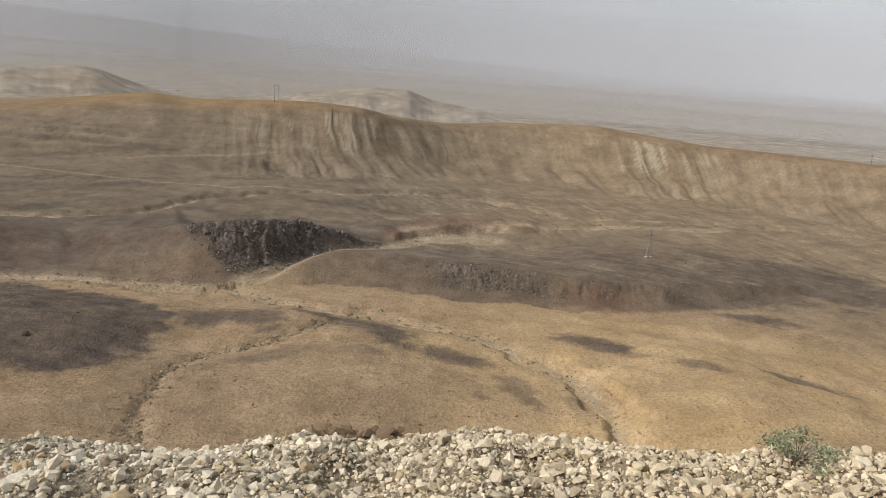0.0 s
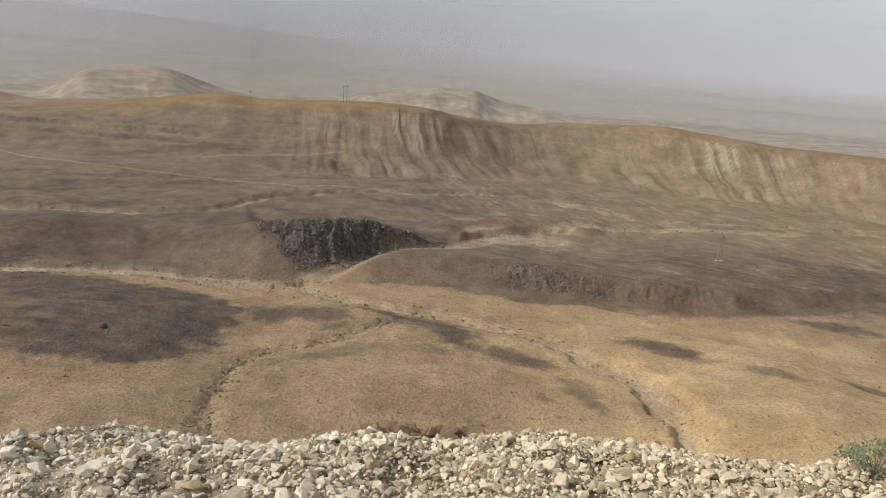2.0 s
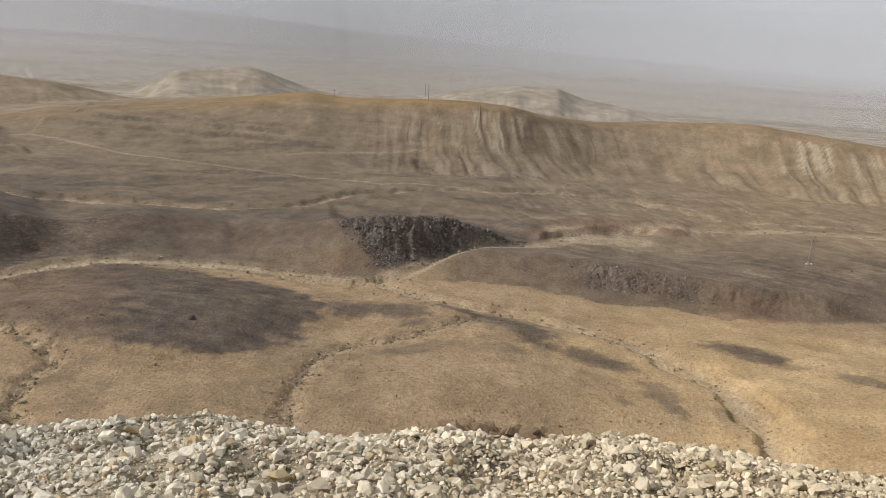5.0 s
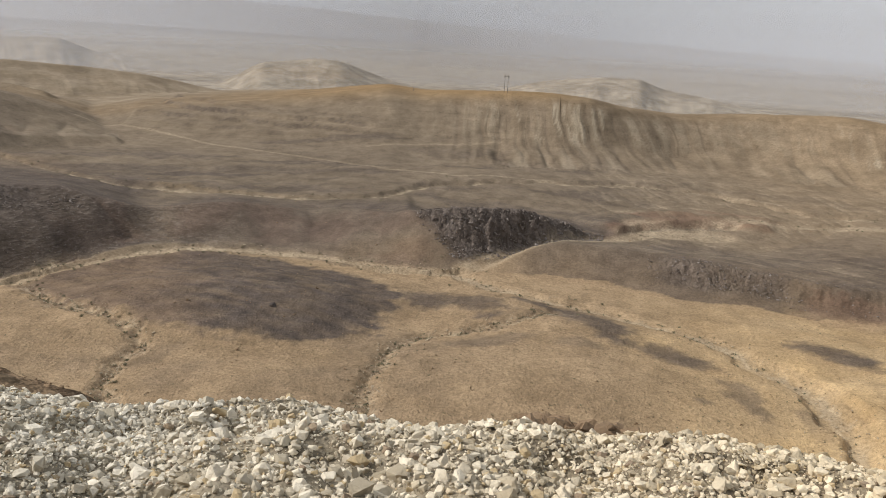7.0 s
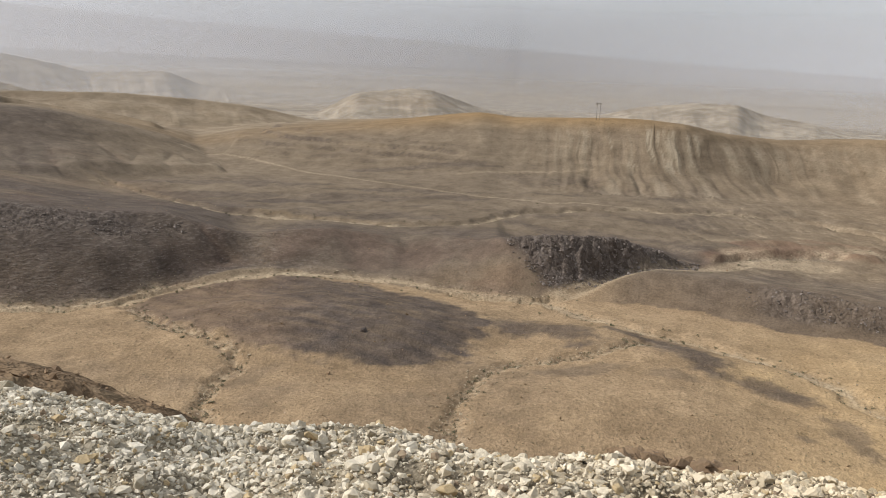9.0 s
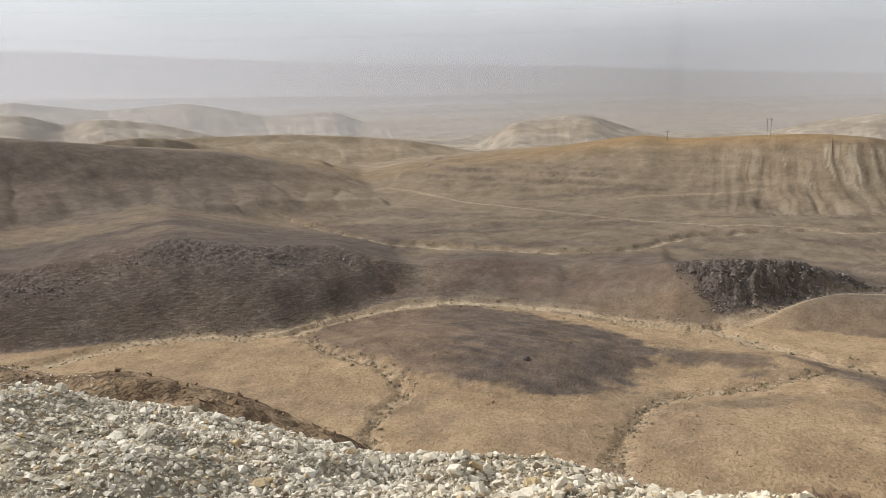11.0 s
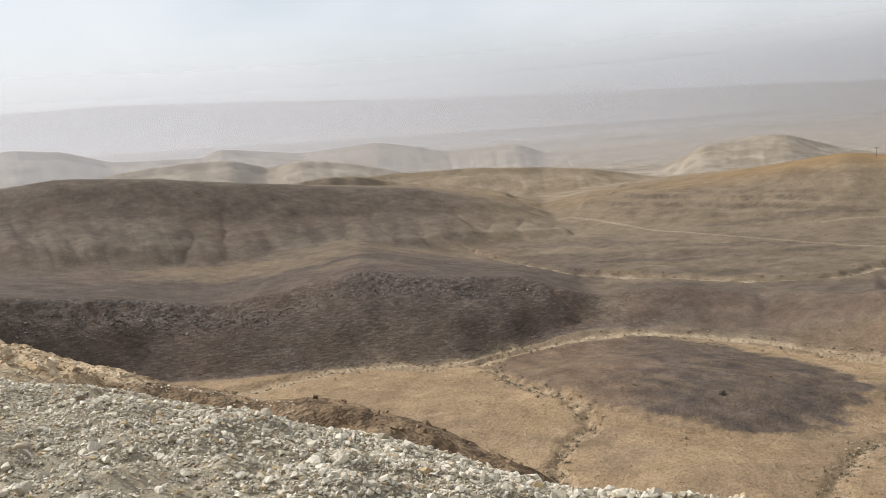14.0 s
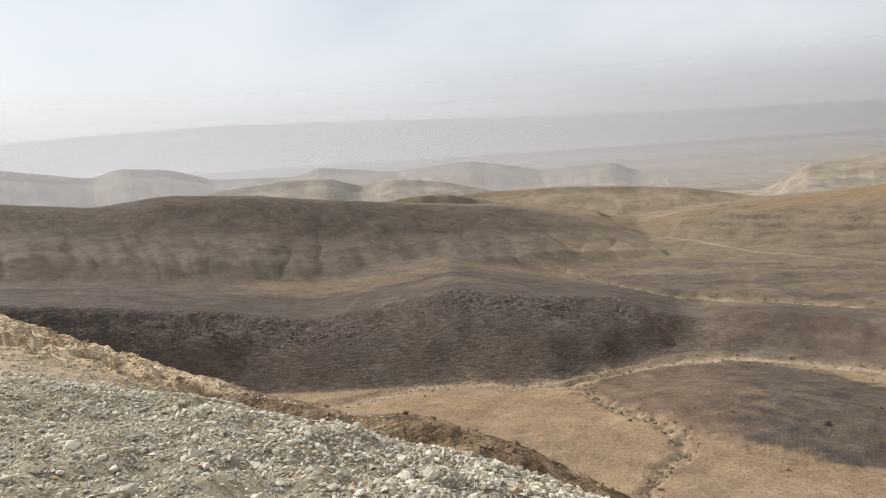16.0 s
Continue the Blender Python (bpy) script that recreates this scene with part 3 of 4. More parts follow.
    brown_m = np.where((r > le) & (r < 140), 1 - near_m, 0) * (1 - smooth(-66, -72, az0))
    brown_m = np.maximum(brown_m, np.where(r < le + 0.4, 0.62 * bare, 0))
    red = tone(np.maximum.reduce([patch(11.8, 338, 4.0, 14, 0.45), patch(0.3, 449, 3.6, 10, 0.55) * (1 - w2), 0.6 * north * smooth(14, 4, dr_), np.where(bk, 0.28 * scar * slope_m * smooth(0.15, 0.4, u), 0), 0.20 * oval * smooth(-30, -37, az + 4 * n20), np.where(bk, 0.22 * (1 - west) * (1 - cliff) * smooth(0.05, 0.3, u) * smooth(1.4, 1.0, u) * smooth(-0.5, 0.3, n20 + n60), 0), np.where(bk, 0.13 * west * smooth(0.0, 0.4, n60 + 0.4 * n20), 0), patch(-18.0, 345, 2.5, 12, 0.22), patch(4.5, 466, 4, 6, 0.4)]))
    cut3 = smooth(2.5, 4.0, d3 + 3.5 * dj) * smooth(8, 5, d3 + 3.5 * dj) * smooth(-20, -30, az) * smooth(-48, -44, az)
    yellow = tone(0.2 * cut3 + 0.9 * stepped * smooth(5, 8, d1 + 3.5 * dj) * smooth(16, 9, d1) + smooth(-6, 10, az + 5 * n60) * smooth(345, 315, rw) * smooth(160, 200, r) * 0.75 + 0.5 * smooth(0.2, 0.6, n60) * (r < 330))
    # Less olive on the ridge face, which puts sunlight into its colour.
    olive = tone((1 - 0.4 * fan) * np.maximum(np.where(ridge_on | hill_on, 0.95, 0.0), 0.95 * smooth(335, 375, rw) * smooth(3000, 2300, r)) * (1 - 0.45 * smooth(-6, 12, az)) * np.where(ridge_on, 1 - 0.10 * amount1 * smooth(0.05, 0.3, q1), 1))
    slab = smooth(0.0, 0.12, fbm(lean1 / 4.5, q1 * 2, 3, 200) + 0.05 + 0.25 * fbm(x / 22, y / 22, 2, 201)) * smooth(-0.6, -0.3, rill1)
    # Pale slabs; the amount1 term also paints the ridge face sunlit.
    rock = tone(np.where(ridge_on, smooth(0.13, 0.17, q1 + 0.05 * n20) * smooth(0.50, 0.40, q1 + 0.15 * n20) * slab * (0.50 * smooth(-11.6, -10.6, az) * smooth(-8.0, -9.2, az) + 0.16 * smooth(-9, -8, az) * smooth(-3, -5, az) + 0.42 * smooth(11.2, 12.2, az) * smooth(15.5, 14, az) + 0.30 * amount1), 0))
    rock = np.maximum(rock, tone(np.where(ridge_on, smooth(0.55, 0.7, q1) * smooth(1.15, 1.0, q1) * smooth(0.25, 0.50, big1 + 0.25 * n20) * 0.20 * amount1, 0)))
    rock = np.maximum(rock, tone(np.where(hill_on, smooth(0.55, 0.75, q2) * smooth(1.12, 1.0, q2) * smooth(0.12, 0.35, big2 + 0.15 * n20) * 0.07, 0)))
    # Shade in the ridge gullies, painted through the basalt mask.
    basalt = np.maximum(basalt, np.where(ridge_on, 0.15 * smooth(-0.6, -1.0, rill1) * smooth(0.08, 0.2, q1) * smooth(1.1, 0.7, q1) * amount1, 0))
    rust = tone(np.where(ridge_on, smooth(0.25, -0.02, q1) * (0.5 * smooth(-35, -18, az) * smooth(-5, -11, az) + 0.25), 0))
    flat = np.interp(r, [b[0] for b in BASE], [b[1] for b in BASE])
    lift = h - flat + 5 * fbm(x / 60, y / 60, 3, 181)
    # Pale ground and beds, paled further with distance to paint haze.
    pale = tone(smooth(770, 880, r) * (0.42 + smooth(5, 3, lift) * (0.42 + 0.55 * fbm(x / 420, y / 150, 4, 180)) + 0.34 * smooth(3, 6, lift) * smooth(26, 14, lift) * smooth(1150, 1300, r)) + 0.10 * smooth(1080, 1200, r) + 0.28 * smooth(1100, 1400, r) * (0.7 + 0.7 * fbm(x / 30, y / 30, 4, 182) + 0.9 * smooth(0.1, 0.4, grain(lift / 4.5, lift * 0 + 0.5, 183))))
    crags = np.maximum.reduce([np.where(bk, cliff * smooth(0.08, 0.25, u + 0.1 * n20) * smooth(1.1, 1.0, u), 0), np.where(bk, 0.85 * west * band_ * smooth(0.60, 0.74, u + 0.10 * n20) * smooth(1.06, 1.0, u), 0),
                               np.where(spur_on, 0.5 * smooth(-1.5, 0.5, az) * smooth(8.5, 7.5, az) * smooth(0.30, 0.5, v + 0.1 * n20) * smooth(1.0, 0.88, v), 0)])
    return h, (basalt, gravel, near_m, red), (yellow, olive, rock, pale), (ledge_m, brown_m, rust, tone(smooth(-29, -34, az + 2 * n20) * smooth(-0.03, 0.02, u) * smooth(1.2, 0.95, u))), (slope_u, slope_v, carve, crags)


# ---- materials ----
class Mat:
    """A small builder for node materials."""

    def __init__(self, name, rough=0.9, spec=0.2):
        self.m = bpy.data.materials.new(name)
        self.m.use_nodes = True
        self.n, self.l = self.m.node_tree.nodes, self.m.node_tree.links
        self.b = self.n["Principled BSDF"]
        self.b.inputs["Roughness"].default_value = rough
        self.b.inputs["Specular IOR Level"].default_value = spec
        self.pos = self.n.new("ShaderNodeNewGeometry").outputs["Position"]

    def link(self, a, b):
        if isinstance(a, (int, float)):
            b.default_value = a
        elif isinstance(a, tuple):
            b.default_value = (*a, 1.0)[:len(b.default_value)]
        else:
            self.l.new(a, b)

    def noise(self, scale, detail=4, rough=0.6, vec=None, stretch=None):
        t = self.n.new("ShaderNodeTexNoise")
        t.inputs["Scale"].default_value, t.inputs["Detail"].default_value, t.inputs["Roughness"].default_value = scale, detail, rough
        v = vec or self.pos
        if stretch:
            mp = self.n.new("ShaderNodeMapping")
            mp.inputs["Scale"].default_value = stretch
            self.l.new(v, mp.inputs[0])
            v = mp.outputs[0]
        self.l.new(v, t.inputs["Vector"])
        return t.outputs["Fac"]

    def cells(self, scale, feature="F1"):
        t = self.n.new("ShaderNodeTexVoronoi")
        t.feature = feature
        t.inputs["Scale"].default_value = scale
        self.l.new(self.pos, t.inputs["Vector"])
        return t.outputs["Distance"], t.outputs.get("Color")

    def ramp(self, f, a, b, lo=0.0, hi=1.0):
        t = self.n.new("ShaderNodeMapRange")
        for k, v in zip(("From Min", "From Max", "To Min", "To Max"), (a, b, lo, hi)):
            t.inputs[k].default_value = v
        self.link(f, t.inputs["Value"])
        return t.outputs[0]

    def math(self, op, a, b):
        t = self.n.new("ShaderNodeMath")
        t.operation = op
        self.link(a, t.inputs[0]), self.link(b, t.inputs[1])
        return t.outputs[0]

    def mix(self, f, a, b, mode="MIX"):
        t = self.n.new("ShaderNodeMix")
        t.data_type, t.blend_type = "RGBA", mode
        self.link(f, t.inputs["Factor"]), self.link(a, t.inputs["A"]), self.link(b, t.inputs["B"])
        return t.outputs["Result"]

    def attr(self, name):
        t = self.n.new("ShaderNodeAttribute")
        t.attribute_name = name
        s = self.n.new("ShaderNodeSeparateColor")
        self.l.new(t.outputs["Color"], s.inputs[0])
        return (*s.outputs[:3], t.outputs["Alpha"])

    def random(self):
        return self.n.new("ShaderNodeObjectInfo").outputs["Random"]

    def island(self):
        return self.n.new("ShaderNodeNewGeometry").outputs["Random Per Island"]

    def finish(self, col, height=None, dist=0.02, strength=1.0):
        self.link(col, self.b.inputs["Base Color"])
        if height is not None:
            t = self.n.new("ShaderNodeBump")
            t.inputs["Distance"].default_value, t.inputs["Strength"].default_value = dist, strength
            self.l.new(height, t.inputs["Height"])
            self.l.new(t.outputs[0], self.b.inputs["Normal"])
        return self.m


def ground_material():
    g = Mat("desert_ground", 0.95, 0.1)
    basalt, gravel, near, red = g.attr("zone_a")
    yellow, olive, rock, pale = g.attr("zone_b")
    ledge, brown, rust, tiers = g.attr("zone_c")
    n30, n6, n1 = g.noise(0.033, 5), g.noise(0.16, 6, 0.65), g.noise(0.9, 4, 0.7)
    col = g.mix(g.ramp(n6, 0.35, 0.65), (0.272, 0.193, 0.115), (0.352, 0.253, 0.153))
    col = g.mix(olive, col, g.mix(g.ramp(n6, 0.30, 0.70), (0.154, 0.120, 0.083), (0.216, 0.170, 0.121)))
    strata = g.noise(1.0, 3, 0.6, stretch=(0.012, 0.012, 0.32))
    col = g.mix(g.math("MULTIPLY", olive, g.ramp(strata, 0.52, 0.66, 0.0, 0.26)), col, (0.10, 0.075, 0.05))
    col = g.mix(g.math("MULTIPLY", olive, g.ramp(strata, 0.42, 0.34, 0.0, 0.22)), col, (0.30, 0.235, 0.155))
    col = g.mix(yellow, col, g.mix(g.ramp(n30, 0.35, 0.65), (0.415, 0.286, 0.146), (0.465, 0.336, 0.188)))
    run, fall, carve, crags = g.attr("slope")
    flow = g.n.new("ShaderNodeCombineXYZ")
    g.l.new(run, flow.inputs[0]), g.l.new(fall, flow.inputs[1])
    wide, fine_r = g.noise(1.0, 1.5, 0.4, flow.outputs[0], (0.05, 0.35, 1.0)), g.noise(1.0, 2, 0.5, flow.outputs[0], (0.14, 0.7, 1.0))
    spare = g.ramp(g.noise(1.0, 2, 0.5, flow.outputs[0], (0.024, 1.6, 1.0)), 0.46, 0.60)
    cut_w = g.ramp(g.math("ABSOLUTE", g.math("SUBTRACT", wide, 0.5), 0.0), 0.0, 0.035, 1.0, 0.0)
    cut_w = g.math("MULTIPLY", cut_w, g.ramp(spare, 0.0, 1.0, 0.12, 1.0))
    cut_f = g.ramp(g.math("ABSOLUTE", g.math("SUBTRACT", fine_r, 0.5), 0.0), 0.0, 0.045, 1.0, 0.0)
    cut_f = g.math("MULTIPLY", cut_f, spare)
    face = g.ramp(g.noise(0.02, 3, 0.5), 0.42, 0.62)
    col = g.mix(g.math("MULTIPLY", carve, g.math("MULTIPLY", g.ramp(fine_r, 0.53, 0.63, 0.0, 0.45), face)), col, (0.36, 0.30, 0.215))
    # Gully lines are darkened in the colour, painting the shade they hold.
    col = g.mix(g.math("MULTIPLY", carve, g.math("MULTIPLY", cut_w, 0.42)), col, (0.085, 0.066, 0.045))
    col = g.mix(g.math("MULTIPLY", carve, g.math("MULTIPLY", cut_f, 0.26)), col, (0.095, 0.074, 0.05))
    col = g.mix(rust, col, (0.27, 0.17, 0.075))
    # Far ground is paler: part bare pale beds, part painted haze.
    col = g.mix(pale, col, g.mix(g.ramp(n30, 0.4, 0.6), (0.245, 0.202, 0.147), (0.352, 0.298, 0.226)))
    beds = g.noise(1.0, 3, 0.6, stretch=(0.006, 0.006, 0.35))
    col = g.mix(g.math("MULTIPLY", g.math("MULTIPLY", pale, carve), g.ramp(beds, 0.53, 0.62, 0.0, 0.5)), col, (0.40, 0.345, 0.265))
    col = g.mix(g.math("MULTIPLY", g.math("MULTIPLY", pale, carve), g.ramp(beds, 0.47, 0.40, 0.0, 0.7)), col, (0.20, 0.155, 0.105))
    col = g.mix(basalt, col, g.mix(g.ramp(n6, 0.3, 0.7), (0.066, 0.053, 0.045), (0.126, 0.099, 0.081)))
    tread = g.noise(1.0, 4, 0.7, stretch=(0.30, 0.30, 1.5))
    col = g.mix(g.math("MULTIPLY", tiers, g.ramp(tread, 0.53, 0.62, 0.0, 0.6)), col, (0.20, 0.168, 0.142))
    col = g.mix(g.math("MULTIPLY", tiers, g.ramp(tread, 0.46, 0.36, 0.0, 0.5)), col, (0.055, 0.044, 0.038))
    jag = g.n.new("ShaderNodeMapping")
    jag.inputs["Scale"].default_value = (1.0, 1.0, 0.55)
    bent = g.n.new("ShaderNodeVectorMath")
    bent.operation = "MULTIPLY_ADD"
    warp = g.n.new("ShaderNodeTexNoise")
    warp.inputs["Scale"].default_value, warp.inputs["Detail"].default_value = 0.5, 4
    g.l.new(g.pos, warp.inputs["Vector"])
    g.l.new(warp.outputs["Color"], bent.inputs[0]), g.l.new(g.pos, bent.inputs[2])
    bent.inputs[1].default_value = (4.0, 4.0, 4.0)
    g.l.new(bent.outputs[0], jag.inputs[0])
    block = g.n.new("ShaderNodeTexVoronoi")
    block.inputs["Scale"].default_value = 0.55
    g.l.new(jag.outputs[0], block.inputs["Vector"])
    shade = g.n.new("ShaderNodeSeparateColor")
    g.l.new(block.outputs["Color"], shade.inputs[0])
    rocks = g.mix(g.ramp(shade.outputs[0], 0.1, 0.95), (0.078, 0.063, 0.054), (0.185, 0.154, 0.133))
    # Gaps between blocks are darkened in the colour, standing in for crevice shade.
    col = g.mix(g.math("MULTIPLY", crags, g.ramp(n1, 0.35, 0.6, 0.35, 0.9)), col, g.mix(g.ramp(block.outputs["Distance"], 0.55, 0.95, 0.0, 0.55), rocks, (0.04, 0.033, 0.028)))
    col = g.mix(red, col, g.mix(g.ramp(n6, 0.3, 0.7), (0.14, 0.084, 0.056), (0.24, 0.148, 0.10)))
    col = g.mix(g.math("MULTIPLY", gravel, g.ramp(n1, 0.3, 0.6, 0.35, 1.0)), col, (0.43, 0.345, 0.235))
    col = g.mix(rock, col, (0.42, 0.36, 0.265))
    slabs = g.noise(1.0, 5, 0.65, stretch=(0.5, 0.5, 5.0))
    col = g.mix(brown, col, g.mix(g.ramp(slabs, 0.36, 0.64), (0.095, 0.064, 0.038), (0.255, 0.178, 0.108)))
    col = g.mix(ledge, col, g.mix(g.ramp(n1, 0.35, 0.65), (0.30, 0.205, 0.11), (0.47, 0.375, 0.25)))
    ns = g.noise(9, 5, 0.7)
    sep = g.n.new("ShaderNodeSeparateXYZ")
    g.l.new(g.pos, sep.inputs[0])
    east = g.ramp(sep.outputs[0], -4.5, 0.5)
    # Soil is warmer eastward, and darkened to paint shade between the stones.
    col = g.mix(near, col, g.mix(east, g.mix(g.ramp(ns, 0.35, 0.65), (0.20, 0.168, 0.115), (0.44, 0.385, 0.285)), g.mix(g.ramp(ns, 0.35, 0.65), (0.13, 0.101, 0.064), (0.35, 0.283, 0.192))))
    # stones and tufts strewn over the valley
    d = g.cells(0.75)[0]
    d2 = g.cells(0.24)[0]
    col = g.mix(g.math("MULTIPLY", olive, g.ramp(d2, 0.24, 0.12, 0.0, 0.38)), col, (0.075, 0.062, 0.038))
    far = g.math("SUBTRACT", 1.0, near)
    dots = g.math("MULTIPLY", g.ramp(d, 0.30, 0.16), far)
    col = g.mix(g.math("MULTIPLY", dots, 0.30), col, (0.16, 0.13, 0.085))
    calm = g.mix(olive, (0.74, 0.74, 0.74), (0.86, 0.86, 0.86))
    lively = g.mix(olive, (1.24, 1.24, 1.24), (1.14, 1.14, 1.14))
    col = g.mix(1.0, col, g.mix(g.ramp(n1, 0.3, 0.7), calm, lively), "MULTIPLY")
    col = g.mix(far, col, g.mix(1.0, col, g.mix(g.ramp(g.noise(0.055, 4, 0.6), 0.36, 0.64), (0.87, 0.86, 0.85), (1.13, 1.13, 1.13)), "MULTIPLY"))
    n3 = g.noise(2.6, 3, 0.75)
    col = g.mix(far, col, g.mix(1.0, col, g.mix(g.ramp(n3, 0.36, 0.64), (0.87, 0.87, 0.86), (1.12, 1.12, 1.12)), "MULTIPLY"))
    nm = g.noise(0.9, 4, 0.6)
    col = g.mix(g.math("MULTIPLY", near, g.ramp(nm, 0.5, 0.62, 0.0, 0.55)), col, (0.36, 0.30, 0.205))
    fine = g.math("ADD", g.math("MULTIPLY", n1, 0.55), g.math("MULTIPLY", n6, 0.7))
    fine = g.math("ADD", fine, g.math("MULTIPLY", n3, 0.13))
    fine = g.math("ADD", fine, g.math("MULTIPLY", g.ramp(d, 0.35, 0.1), 0.12))
    fine = g.math("ADD", fine, g.math("MULTIPLY", g.math("MULTIPLY", tread, tiers), 1.9))
    carved = g.math("SUBTRACT", g.math("MULTIPLY", wide, 3.5), g.math("ADD", g.math("MULTIPLY", cut_w, 1.0), g.math("MULTIPLY", cut_f, 0.3)))
    fine = g.math("ADD", fine, g.math("MULTIPLY", carve, carved))
    fine = g.math("ADD", fine, g.math("MULTIPLY", crags, g.math("ADD", g.ramp(block.outputs["Distance"], 0.2, 0.9, 1.1, 0.0), g.math("MULTIPLY", shade.outputs[1], 1.0))))
    fine = g.math("MULTIPLY", fine, g.math("MULTIPLY", far, g.ramp(olive, 0.0, 1.0, 1.0, 0.55)))
    small = g.math("MULTIPLY", g.math("ADD", ns, g.math("MULTIPLY", g.noise(34, 3, 0.7), 0.5)), g.math("MULTIPLY", near, 0.06))
    return g.finish(col, g.math("ADD", fine, small), 1.0, 0.9)


def stone_material(name, per_object):
    g = Mat(name, 0.88, 0.25)
    rnd = g.random() if per_object else g.island()
    n = g.noise(14, 5, 0.65)
    sx = g.n.new("ShaderNodeSeparateXYZ")
    g.l.new(g.pos, sx.inputs[0])
    warm = g.ramp(sx.outputs[0], -4.0, 1.5)
    col = g.mix(warm, g.mix(g.ramp(rnd, 0.0, 0.75), (0.39, 0.34, 0.25), (0.88, 0.81, 0.665)), g.mix(g.ramp(rnd, 0.0, 0.75), (0.44, 0.348, 0.220), (0.94, 0.795, 0.56)))
    col = g.mix(g.ramp(rnd, 0.88, 0.90), col, (0.56, 0.43, 0.25))
    col = g.mix(g.ramp(rnd, 0.965, 0.975), col, (0.30, 0.225, 0.15))
    col = g.mix(g.ramp(n, 0.45, 0.75, 0, 0.45), col, (0.38, 0.31, 0.205))
    return g.finish(col, g.noise(30, 5, 0.75), 0.022, 1.0)


def simple(name, col, dark, scale, rough=0.85, bump=0.01, spec=0.25, metal=0.0):
    g = Mat(name, rough, spec)
    g.b.inputs["Metallic"].default_value = metal
    n = g.noise(scale, 5, 0.65)
    return g.finish(g.mix(g.ramp(n, 0.3, 0.7), dark, col), g.noise(scale * 3, 4, 0.7), bump, 0.8)


def haze_material(name, amount, top, low, deep, col=(0.755, 0.775, 0.825)):
    """Hanging dust: a thin veil that scatters light both ways and thins out with height."""
    m = bpy.data.materials.new(name)
    m.use_nodes = True
    n, l = m.node_tree.nodes, m.node_tree.links
    n.clear()
    out, mx, tr = n.new("ShaderNodeOutputMaterial"), n.new("ShaderNodeMixShader"), n.new("ShaderNodeBsdfTransparent")
    half, df, ts = n.new("ShaderNodeMixShader"), n.new("ShaderNodeBsdfDiffuse"), n.new("ShaderNodeBsdfTranslucent")
    df.inputs[0].default_value = ts.inputs[0].default_value = (*col, 1)
    geo, sep = n.new("ShaderNodeNewGeometry"), n.new("ShaderNodeSeparateXYZ")
    l.new(geo.outputs["Position"], sep.inputs[0])
    rise = n.new("ShaderNodeMapRange")
    rise.interpolation_type = "SMOOTHSTEP"
    for k, v in zip(("From Min", "From Max", "To Min", "To Max"), (top * 0.4 - 30.0, top, amount, 0.0)):
        rise.inputs[k].default_value = v
    l.new(sep.outputs[2], rise.inputs["Value"])
    foot = n.new("ShaderNodeMapRange")
    foot.interpolation_type = "SMOOTHSTEP"
    for k, v in zip(("From Min", "From Max", "To Min", "To Max"), (low, low + deep, 0.0, 1.0)):
        foot.inputs[k].default_value = v
    l.new(sep.outputs[2], foot.inputs["Value"])
    both = n.new("ShaderNodeMath")
    both.operation = "MULTIPLY"
    l.new(rise.outputs[0], both.inputs[0]), l.new(foot.outputs[0], both.inputs[1])
    l.new(df.outputs[0], half.inputs[1]), l.new(ts.outputs[0], half.inputs[2])
    l.new(both.outputs[0], mx.inputs[0]), l.new(tr.outputs[0], mx.inputs[1]), l.new(half.outputs[0], mx.inputs[2])
    l.new(mx.outputs[0], out.inputs[0])
    return m


GROUND = ground_material()
STONE, STONE_ONE = stone_material("limestone_rubble", False), stone_material("limestone_block", True)
BROWN_ROCK = simple("brown_sandstone", (0.30, 0.205, 0.12), (0.13, 0.085, 0.05), 3, bump=0.05)


def basalt_material():
    g = Mat("basalt_rock", 0.85, 0.25)
    n = g.noise(1.2, 5, 0.65)
    col = g.mix(g.ramp(n, 0.3, 0.7), (0.10, 0.081, 0.068), (0.19, 0.158, 0.134))
    col = g.mix(g.ramp(g.island(), 0.45, 1.0, 0.0, 0.8), col, (0.26, 0.226, 0.20))
    return g.finish(col, g.noise(3.6, 4, 0.7), 0.1, 0.8)


BASALT = basalt_material()
DARK_BASALT = simple("dark_basalt", (0.10, 0.08, 0.068), (0.055, 0.045, 0.038), 1.2, bump=0.1)
BARK = simple("dry_twig", (0.28, 0.22, 0.15), (0.16, 0.12, 0.08), 60)
STEEL = simple("weathered_steel", (0.13, 0.12, 0.115), (0.07, 0.065, 0.06), 4, rough=0.6, spec=0.4, metal=0.5)
PORCELAIN = simple("brown_porcelain", (0.14, 0.07, 0.05), (0.10, 0.05, 0.04), 10, rough=0.3, spec=0.5)
GALVANISED = simple("galvanised_steel", (0.42, 0.41, 0.40), (0.28, 0.27, 0.26), 4, rough=0.6, spec=0.4, metal=0.3)
WASH_STONE = simple("wash_cobble", (0.46, 0.38, 0.265), (0.24, 0.19, 0.125), 1.5, bump=0.05)
CONCRETE = simple("concrete_footing", (0.50, 0.47, 0.42), (0.38, 0.35, 0.31), 2)


def leaf_material(name, a, b):
    g = Mat(name, 0.7, 0.2)
    return g.finish(g.mix(g.island(), a, b), g.noise(60, 2), 0.003)


ORANGE_ROCK = simple("ochre_limestone", (0.50, 0.395, 0.265), (0.33, 0.22, 0.12), 2.5, bump=0.04)
LEAF = leaf_material("grey_green_leaf", (0.16, 0.185, 0.095), (0.32, 0.335, 0.21))
SCRUB = leaf_material("dry_scrub_leaf", (0.085, 0.085, 0.048), (0.20, 0.18, 0.11))


